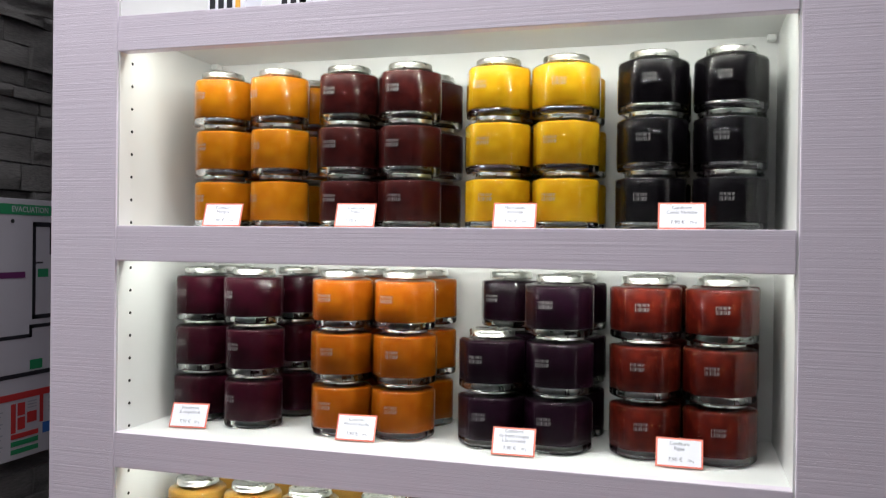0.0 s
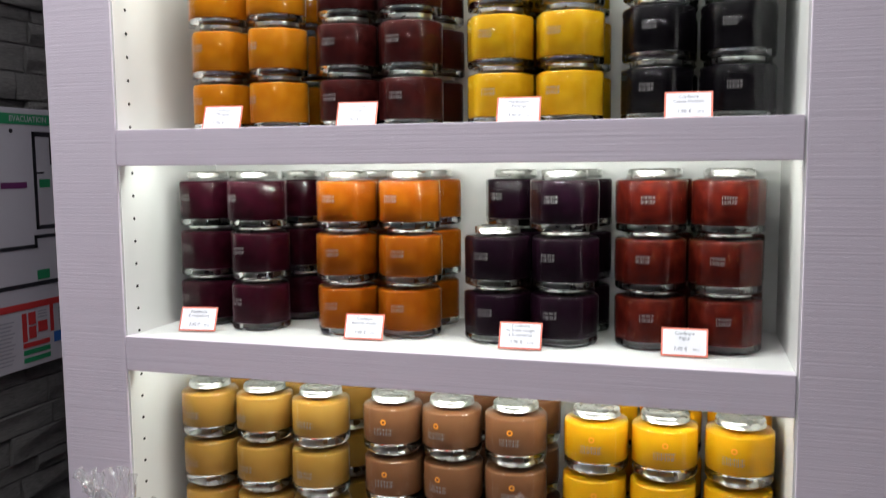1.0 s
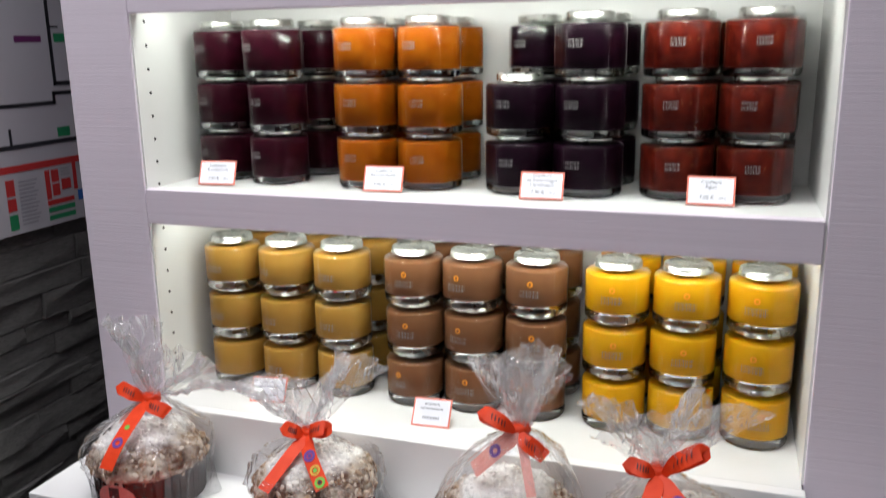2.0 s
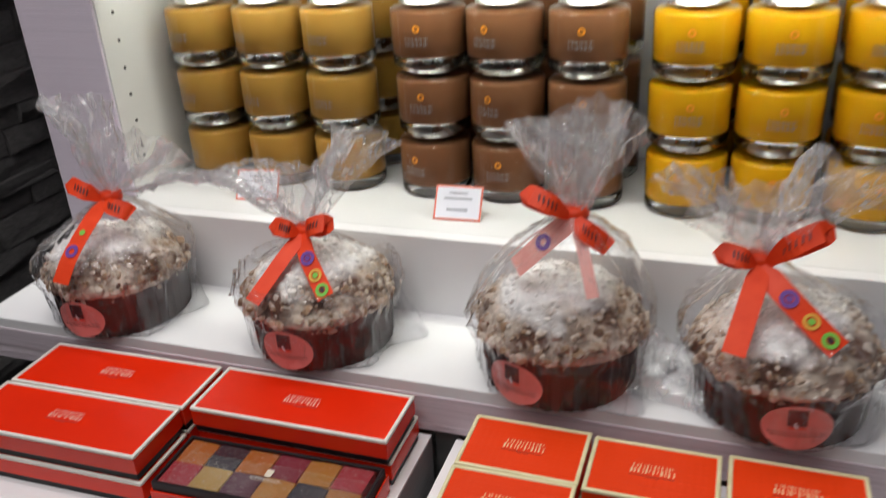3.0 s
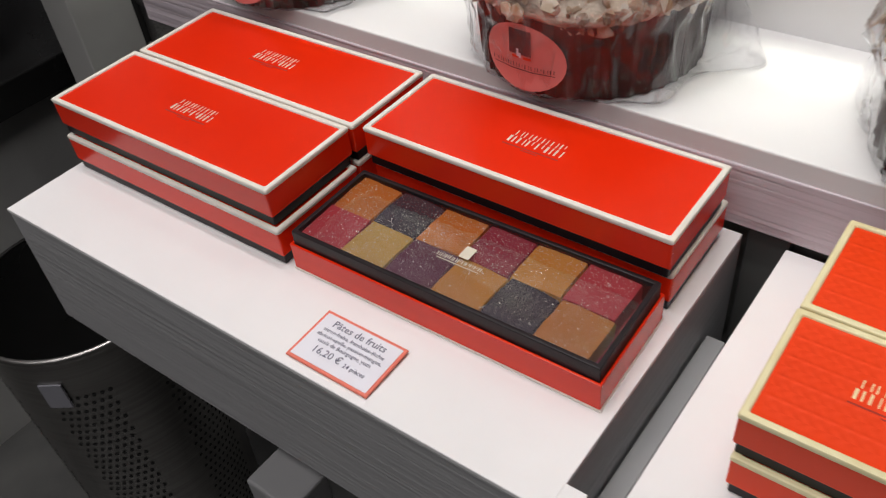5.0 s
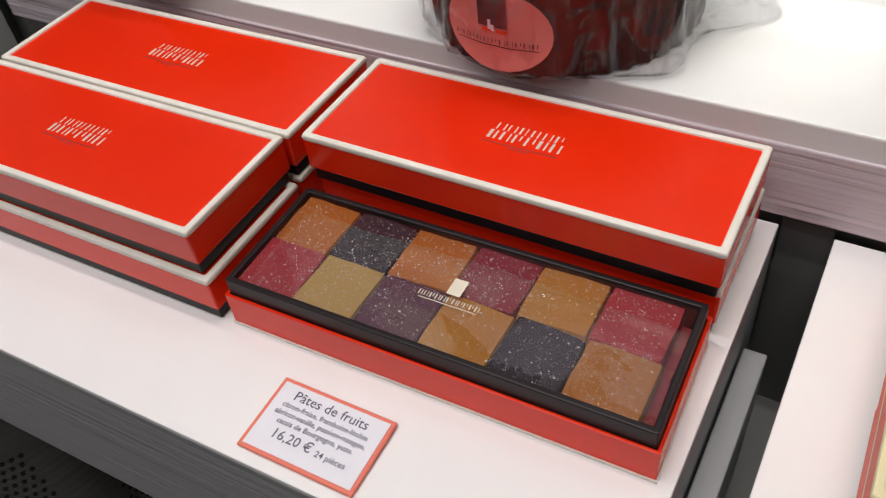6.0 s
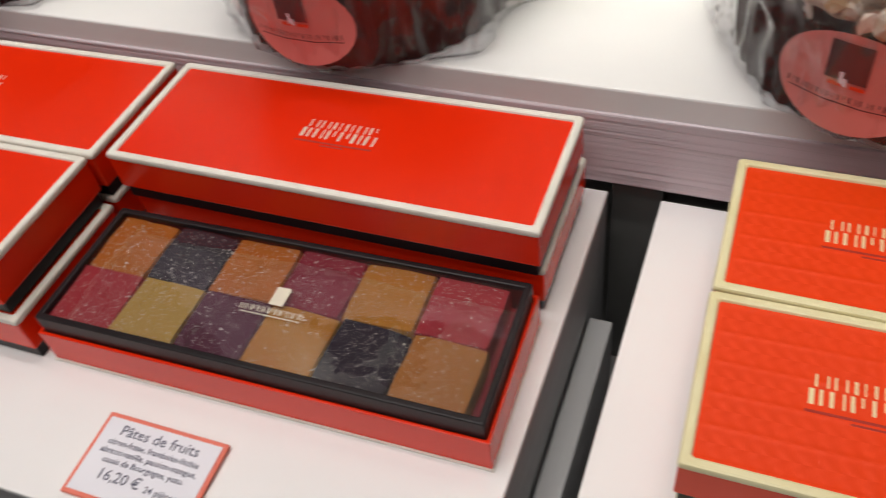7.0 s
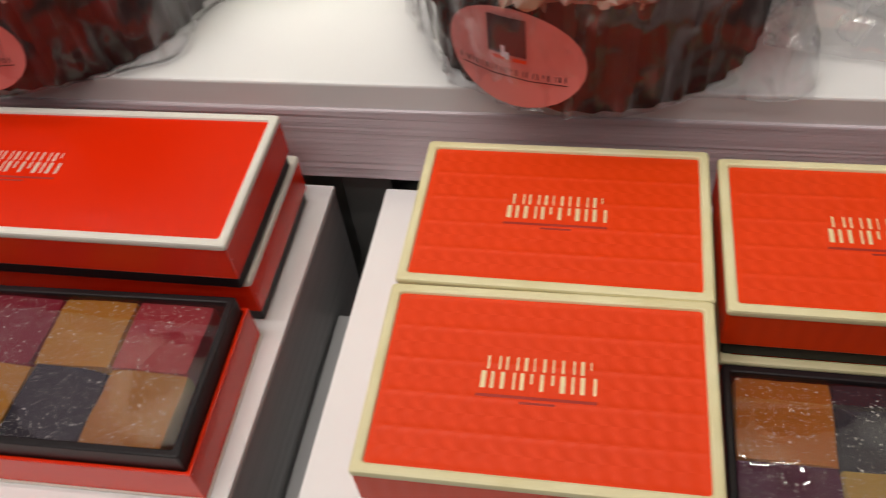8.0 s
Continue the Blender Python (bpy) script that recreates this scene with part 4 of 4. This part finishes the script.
    def wrap(u, v):
        k = next(i for i in range(len(prof) - 1) if prof[i + 1][0] >= v - 1e-9)
        p0, p1 = prof[k], prof[k + 1]
        f = (v - p0[0]) / (p1[0] - p0[0])
        f = f * f * (3 - 2 * f) * 0.5 + f * 0.5
        r, z = p0[1] + (p1[1] - p0[1]) * f, p0[2] + (p1[2] - p0[2]) * f
        a = u * 2 * math.pi
        c = Vector((math.cos(a), math.sin(a), 0))
        fold = noise.noise(c * 5 + so + Vector((0, 0, v * 1.5))) + 0.6 * noise.noise(c * 12 + so + Vector((0, 0, v * 2)))
        amp = 0.0034 + 0.008 * max(0, v - 0.55) * (1 - max(0, v - 0.8) * 4)
        low = max(0.0, 1 - v * 2.2) if v > 0.05 else 0
        ears = sum(w * math.exp(-((a - e + math.pi) % (2 * math.pi) - math.pi) ** 2 / 0.05) for e, w in ((0.25, {1: 0.026, 2: 0.046, 3: 0.050}.get(seed, 0.050)), (3.0, 0.036 if seed in (1, 4) else 0.014), (5.7, 0.034 if seed == 3 else 0.014), (0.9, 0.012)))
        r2 = r + amp * fold * (r > 0.015) + low * ears + (0.0044 * abs(math.sin(a * 12 + 4 * fold)) ** 1.5 + 0.0016 * math.sin(a * 29 + 5 * fold)) * max(0.0, min(1.0, (v - 0.3) * 3)) * min(1.0, r / 0.03)
        if v < 0.3:
            r2 = max(r2, r - 0.001)
        j = noise.noise_vector(Vector((u * 71, v * 37, seed))) * (0.0016 if 0.1 < v < 0.9 else 0.0)
        r2 += abs(j.x) + 0.5 * j.y
        if v > 0.1:
            r2 += 0.0042 * (1 - abs(noise.noise(c * 4.2 + so + Vector((0, 0, v * 4))))) ** 7 * min(1.0, r / 0.03)
        up = max(0.0, min(1.0, (v - 0.45) / 0.55))
        return c.x * r2 + kx * up * up * (3 - 2 * up), c.y * r2, z + (0.002 * fold + j.z if 0.3 < v < 0.95 else 0)

    part("wrapper", grid(180, 36, wrap, wrap=True), CELLO, g, "clear crinkled cellophane wrapper", True)
    if seed == 3:
        def flap(u, v):
            p = Vector((0.070 + 0.100 * u, -0.030 - 0.020 * u + 0.030 * v, 0.0015 + (0.062 - 0.034 * u) * v))
            lift = 0.010 * (abs(((v * 2.2 + u * 1.3) % 1.0) * 2 - 1) - 0.5) + 0.008 * noise.noise(p * 40 + so)
            return p + Vector((0.002 * noise.noise(p * 70), -lift * (0.3 + v), abs(lift) * 0.5))
        part("wrapper_flap", grid(24, 18, flap), CELLO_TUFT, g, "loose crumpled cellophane corner")
    for n, (dx, dy, tall, wide) in enumerate(sheets):
        part("gathered_sheet", film_sheet(n, knot, kx, dx, dy, tall, wide, so), CELLO_TUFT, g, "crumpled cellophane sheet above the knot")
    # ribbon
    out = lambda p: (p.x * 0.7, p.y - 0.03, 0.035)
    bow = part("ribbon_knot", lathe([(0.007, knot - 0.006), (0.0115, knot - 0.005), (0.0125, knot), (0.0115, knot + 0.005), (0.007, knot + 0.006)], 20), RIBBON, g, "orange ribbon band and knot", True, pose(kx, 0, 0))
    for dx, dz in loops:
        dx *= 0.70
        s = 1 if dx > 0 else -1
        dy = -0.018
        pts = [(0.004 * s, -0.012, knot), (dx * 0.45, dy - 0.003, knot + dz * 0.55 + 0.004), (dx * 0.95, dy, knot + dz + 0.003), (dx * 1.02, dy + 0.005, knot + dz - 0.002),
               (dx * 0.7, dy + 0.010, knot + dz * 0.7 - 0.004), (0.003 * s, -0.008, knot - 0.001)]
        bm, fine = strip(pts, 0.0185, lambda p: (0.1, -0.75, 0.65), (0.3, 0.3))
        loop = part("bow_loop", thicken(bm, 0.0004), RIBBON, bow, "folded orange ribbon loop")
        mk = bmesh.new()
        up, face = Vector((0, 0.65, 0.75)), Vector((0.1, -0.75, 0.65)).normalized()
        for i in range(5):
            c = fine[4 + i] + face * 0.0012
            d = (fine[5 + i] - fine[3 + i]).normalized() * 0.0007
            mk.faces.new([mk.verts.new(c + d * p + up * 0.0034 * q) for p, q in ((-1, -1), (1, -1), (1, 1), (-1, 1))])
        part("ribbon_print", mk, DARKPRINT, loop, "dark printed bars")
    for dx, dz, spots, wid, tucked in [(*row, False)[:5] for row in tails]:
        pts = [(0.0, -0.013, knot - 0.001)]
        for f in (0.3, 0.65, 1.0):
            z = knot + dz * f
            r = max(0.010, (knot - z) * 1.0 + 0.004) if tucked else max(0.016, min(R + 0.018, (knot - z) * 1.45 + 0.014)) + 0.004
            x = dx * f
            pts.append((x, -math.sqrt(max(r * r - x * x, 1e-5)), z))
        bm, fine = strip(pts, wid, out, (0.35, 1.0))
        tail = part("ribbon_tail", thicken(bm, 0.0004), RIBBON_BACK if tucked else RIBBON, bow, "pale ribbon tail under the film" if tucked else "hanging orange ribbon tail")
        for b2, m2 in rings_on(fine, out, spots, wid):
            part("printed_ring", b2, m2, tail, "coloured printed ring")
    return g


SP3 = [(0.42, 0.0078, PURPLE, 0.5), (0.42, 0.0030, PURPLE, 0), (0.68, 0.0070, YELLOW, 0.6), (0.68, 0.0030, GREEN, 0), (0.90, 0.0070, GREEN, 0.5), (0.90, 0.0026, DARKPRINT, 0)]
SP2 = [(0.42, 0.0036, GREEN, 0), (0.66, 0.0075, PURPLE, 0.45)]
fruit_cake(-0.400, 0.060, 3, 0.143, 0.014, [(-0.050, 0.014), (0.046, -0.012)], [(-0.006, -0.062, SP2, 0.021), (-0.058, -0.046, [], 0.015, True)],
           [(-0.052, 0.0, 0.118, 0.034), (-0.015, 0.02, 0.112, 0.034), (0.030, -0.01, 0.085, 0.038), (0.080, 0.01, 0.070, 0.040), (0.125, 0.02, 0.032, 0.036)],
           "sugared fruit cake in cellophane tied with an orange ribbon", 1)
fruit_cake(-0.138, 0.060, -2, 0.126, -0.006, [(-0.036, 0.006), (0.042, 0.014)], [(-0.026, -0.046, [], 0.017), (0.046, -0.041, SP3, 0.018)],
           [(-0.110, 0.01, 0.055, 0.036), (-0.050, 0.02, 0.070, 0.038), (0.0, -0.01, 0.080, 0.036), (0.030, 0.02, 0.112, 0.034), (0.072, 0.0, 0.112, 0.038)],
           "sugared fruit cake in cellophane with two ribbon tails", 2)
fruit_cake(0.120, 0.058, -20, 0.170, 0.014, [(-0.054, 0.018), (0.040, -0.022)], [(-0.052, -0.052, [(0.55, 0.0080, PURPLE, 0.4)], 0.022, True), (0.026, -0.056, [], 0.011, True)],
           [(-0.040, 0.0, 0.090, 0.034), (-0.014, -0.015, 0.104, 0.038), (0.014, 0.01, 0.108, 0.038), (0.038, -0.005, 0.108, 0.034), (0.0, 0.02, 0.096, 0.040)],
           "tall sugared fruit cake in cellophane with a high orange bow", 3)
fruit_cake(0.322, 0.058, 9, 0.141, -0.028, [(-0.042, 0.008), (0.062, 0.034)], [(-0.016, -0.047, [], 0.019), (0.064, -0.047, SP3, 0.020)],
           [(-0.070, 0.0, 0.080, 0.036), (-0.030, -0.015, 0.066, 0.038), (0.0, 0.015, 0.072, 0.038), (0.036, 0.0, 0.106, 0.036), (0.076, 0.01, 0.088, 0.036)],
           "sugared fruit cake in cellophane with a wide orange bow", 4)

# ---- left of the unit: evacuation sign, post, counter, bin ----
SX = WALLX + 0.016
sign = thing("evacuation_sign", "white evacuation plan sign with green heading on slate wall", "sign", at=pose(SX, 0.0, 0.0, 90, 0, 90))
part("sign_board", block(-0.06, 0.56, 1.134, 1.562, -0.003, 0.0, 0.0008), SIGN, sign, "white plastic board")
part("green_heading", block(-0.05, 0.55, 1.536, 1.553, 0.0002, 0.0006), SIGN_GREEN, sign, "green heading band")
lettering("heading_text", "EVACUATION", 0.013, SIGN, sign, pose(0.300, 1.5445, 0.0009), bold=0.0002)
for x0, x1, z0, z1 in ((0.306, 0.53, 1.517, 1.525), (0.306, 0.313, 1.362, 1.525), (0.306, 0.53, 1.362, 1.369), (0.10, 0.306, 1.332, 1.338), (0.300, 0.306, 1.332, 1.352), (0.300, 0.53, 1.347, 1.353),
                       (0.10, 0.53, 1.268, 1.275), (0.345, 0.352, 1.470, 1.517), (0.345, 0.53, 1.470, 1.474), (0.313, 0.330, 1.455, 1.458), (0.10, 0.106, 1.268, 1.338), (0.20, 0.205, 1.275, 1.300), (0.36, 0.372, 1.485, 1.502)):
    part("plan_wall", block(x0, x1, z0, z1, 0.0002, 0.0006), SIGN_BLACK, sign, "black plan line")
part("plan_exit", block(0.318, 0.342, 1.432, 1.446, 0.0002, 0.0006), SIGN_GREEN, sign, "green exit field")
part("plan_exit", block(0.302, 0.330, 1.278, 1.294, 0.0002, 0.0006), SIGN_GREEN, sign, "green exit field")
part("plan_label", block(0.235, 0.290, 1.432, 1.442, 0.0002, 0.0006), SIGN_PURPLE, sign, "purple label bar")
part("plan_mark", block(0.352, 0.366, 1.318, 1.330, 0.0002, 0.0006), SIGN_RED, sign, "red mark")
part("red_heading", block(-0.05, 0.55, 1.232, 1.243, 0.0002, 0.0006), SIGN_RED, sign, "red heading band")
for k, (x0, x1, z0, z1, m) in enumerate(((0.262, 0.272, 1.178, 1.226, SIGN_RED), (0.276, 0.292, 1.205, 1.226, SIGN_RED), (0.276, 0.292, 1.182, 1.202, SIGN_RED), (0.297, 0.318, 1.190, 1.208, SIGN_RED),
                                         (0.325, 0.333, 1.186, 1.232, SIGN_RED), (0.262, 0.322, 1.168, 1.176, SIGN_RED), (0.262, 0.322, 1.156, 1.164, SIGN_GREEN), (0.262, 0.322, 1.143, 1.151, SIGN_GREEN),
                                         (0.332, 0.350, 1.166, 1.184, SIGN_BLUE), (0.18, 0.197, 1.196, 1.222, SIGN_RED), (0.18, 0.197, 1.172, 1.192, SIGN_RED), (0.18, 0.197, 1.142, 1.166, SIGN_GREEN))):
    part("pictogram", block(x0, x1, z0, z1, 0.0002, 0.0006), m, sign)
tagged(part("small_print", bars([(0.205, 0.245 - 0.004 * (i % 3), 1.215 - 0.0062 * i, 1.2172 - 0.0062 * i) for i in range(12)] + [(0.345, 0.36, 1.222 - 0.007 * i, 1.2245 - 0.007 * i) for i in range(4)]
                         + [(0.298, 0.318, 1.214 + 0.005 * i, 1.216 + 0.005 * i) for i in range(3)], z=0.0002, h=0.0003), SIGN_GREY, sign, "grey printed bars"), kind="stuff")
part("screw", lathe([(0.0035, 0.0), (0.0035, 0.001), (0.002, 0.0018)], 12), SIGN_BLACK, sign, "dark screw head", at=pose(0.262, 1.525, 0.0))

post = tagged(part("metal_post", block(WALLX - 0.05, WALLX + 0.004, 0.008, 0.082, 0.0, 2.8, 0.002), DARKSTEEL), "grey metal post at the end of the slate wall", "post", kind="structure")
counter = thing("black_counter", "low black-topped counter with dark grey front", "counter")
part("counter_top", block(-1.55, -1.005, -1.4, 0.45, 0.500, 0.550, 0.003), BLACKGLOSS, counter, "glossy black counter top")
part("counter_body", block(-1.5, -1.03, -1.38, 0.43, 0.0, 0.500), DARKSTEEL, counter, "dark grey counter body")
bag = grid(60, 30, lambda u, v: tuple(Vector((-1.22 + 0.17 * math.cos(u * 6.2832) * math.sin(v * math.pi * 0.97 + 0.05), -0.02 + 0.17 * math.sin(u * 6.2832) * math.sin(v * math.pi * 0.97 + 0.05), 0.66 - 0.106 * math.cos(v * math.pi * 0.97 + 0.05)))
                                     + noise.noise_vector(Vector((u * 9, v * 7, 2))) * 0.014), wrap=True)
tagged(part("black_bag", bag, BLACKGLOSS, smooth=True), "crumpled shiny black plastic bag on the counter", "bag")

bin_thing = thing("waste_bin", "perforated steel waste bin with black liner beside the table", "waste bin", at=pose(-0.634, -0.150, 0.0))
part("bin_body", lathe([(0.098, 0.0), (0.100, 0.01), (0.111, 0.485), (0.112, 0.498)], 56, caps=False), STEEL, bin_thing, "perforated steel body", True)
part("rim", lathe([(0.1105, 0.494), (0.1150, 0.496), (0.1155, 0.500), (0.1140, 0.5035), (0.1105, 0.503)], 56, caps=False), STEEL, bin_thing, "shiny steel rim", True)
part("liner", lathe([(0.1100, 0.502), (0.108, 0.45), (0.098, 0.12), (0.001, 0.12)], 40, caps=False), BLACKGLOSS, bin_thing, "black plastic liner", True)
# flat dark discs just proud of the steel paint the shaded holes
dots = bmesh.new()
for i in range(34):
    for k in range(84):
        if (k % 14) > 7:
            continue
        z = 0.06 + 0.0115 * i
        r = 0.100 + 0.011 * (z / 0.485) + 0.0006
        a = 2 * math.pi * (k + 0.5 * (i % 2)) / 84
        t = Vector((-math.sin(a), math.cos(a), 0))
        c = Vector((r * math.cos(a), r * math.sin(a), z))
        dots.faces.new([dots.verts.new(c + 0.0024 * (math.cos(q * 1.0472) * t + math.sin(q * 1.0472) * Vector((0, 0, 1)))) for q in range(6)])
tagged(part("perforated_pattern", dots, HOLE, bin_thing, "rows of dark discs painted as shaded holes"), kind="stuff")
part("bin_label", block(-0.012, 0.012, -0.002, 0.0, 0.40, 0.435), SIGN_GREY, bin_thing, "small grey label", at=Matrix.Rotation(radians(35), 4, "Z") @ pose(0, -0.1105, 0.03))

# packages on the shelf above, seen at their feet
for x, w, m in ((-0.315, 0.062, YELLOW), (-0.205, 0.050, SIGN_BLACK)):
    pk = thing("printed_carton", "white carton with black and yellow shapes on the top shelf", "carton", at=pose(x, 0.235, Z0))
    part("carton_body", block(-w / 2, w / 2, 0, 0.05, 0, 0.14, 0.001), CARD, pk, "white card body")
    part("carton_shapes", bars([(-w / 2 + 0.004 + 0.014 * i, -w / 2 + 0.013 + 0.014 * i, 0.012 + 0.004 * (i % 2), 0.05) for i in range(3)]), SIGN_BLACK, pk, "black printed shapes", at=pose(0, -0.0003, 0, 90, 0, 0))
    part("carton_mark", bars([(w / 2 - 0.016, w / 2 - 0.008, 0.014, 0.04)]), m, pk, "printed mark", at=pose(0, -0.0003, 0, 90, 0, 0))

# ---- slate cladding of the left wall ----
rs = random.Random(21)
STONES = []
for k in range(10):
    bm = block(-0.5, 0.5, -0.5, 0.5, -0.5, 0.5)
    bmesh.ops.subdivide_edges(bm, edges=[e for e in bm.edges], cuts=1, use_grid_fill=True)
    for v in bm.verts:
        if v.co.x > 0.4:
            v.co.x += rs.uniform(-0.18, 0.18)
            v.co.y *= rs.uniform(0.98, 0.998)
            v.co.z *= rs.uniform(0.95, 0.995)
    me = bpy.data.meshes.new("stone")
    bm.to_mesh(me)
    bm.free()
    me.materials.append(STONE)
    STONES.append(me)
z = 0.30
while z < 2.0:
    h = rs.choice((0.022, 0.03, 0.038, 0.046))
    y = 0.084 + rs.uniform(0, 0.02)
    while y < 0.80:
        w = rs.uniform(0.09, 0.24)
        s = new("stone", rs.choice(STONES))
        s.parent = wall_left
        d = rs.uniform(0.012, 0.022)
        s.matrix_basis = Matrix.Translation((WALLX - 0.012 + d / 2, y + w / 2, z + h / 2)) @ Matrix.Diagonal((d, w - 0.0015, h - 0.0015, 1))
        y += w
    z += h
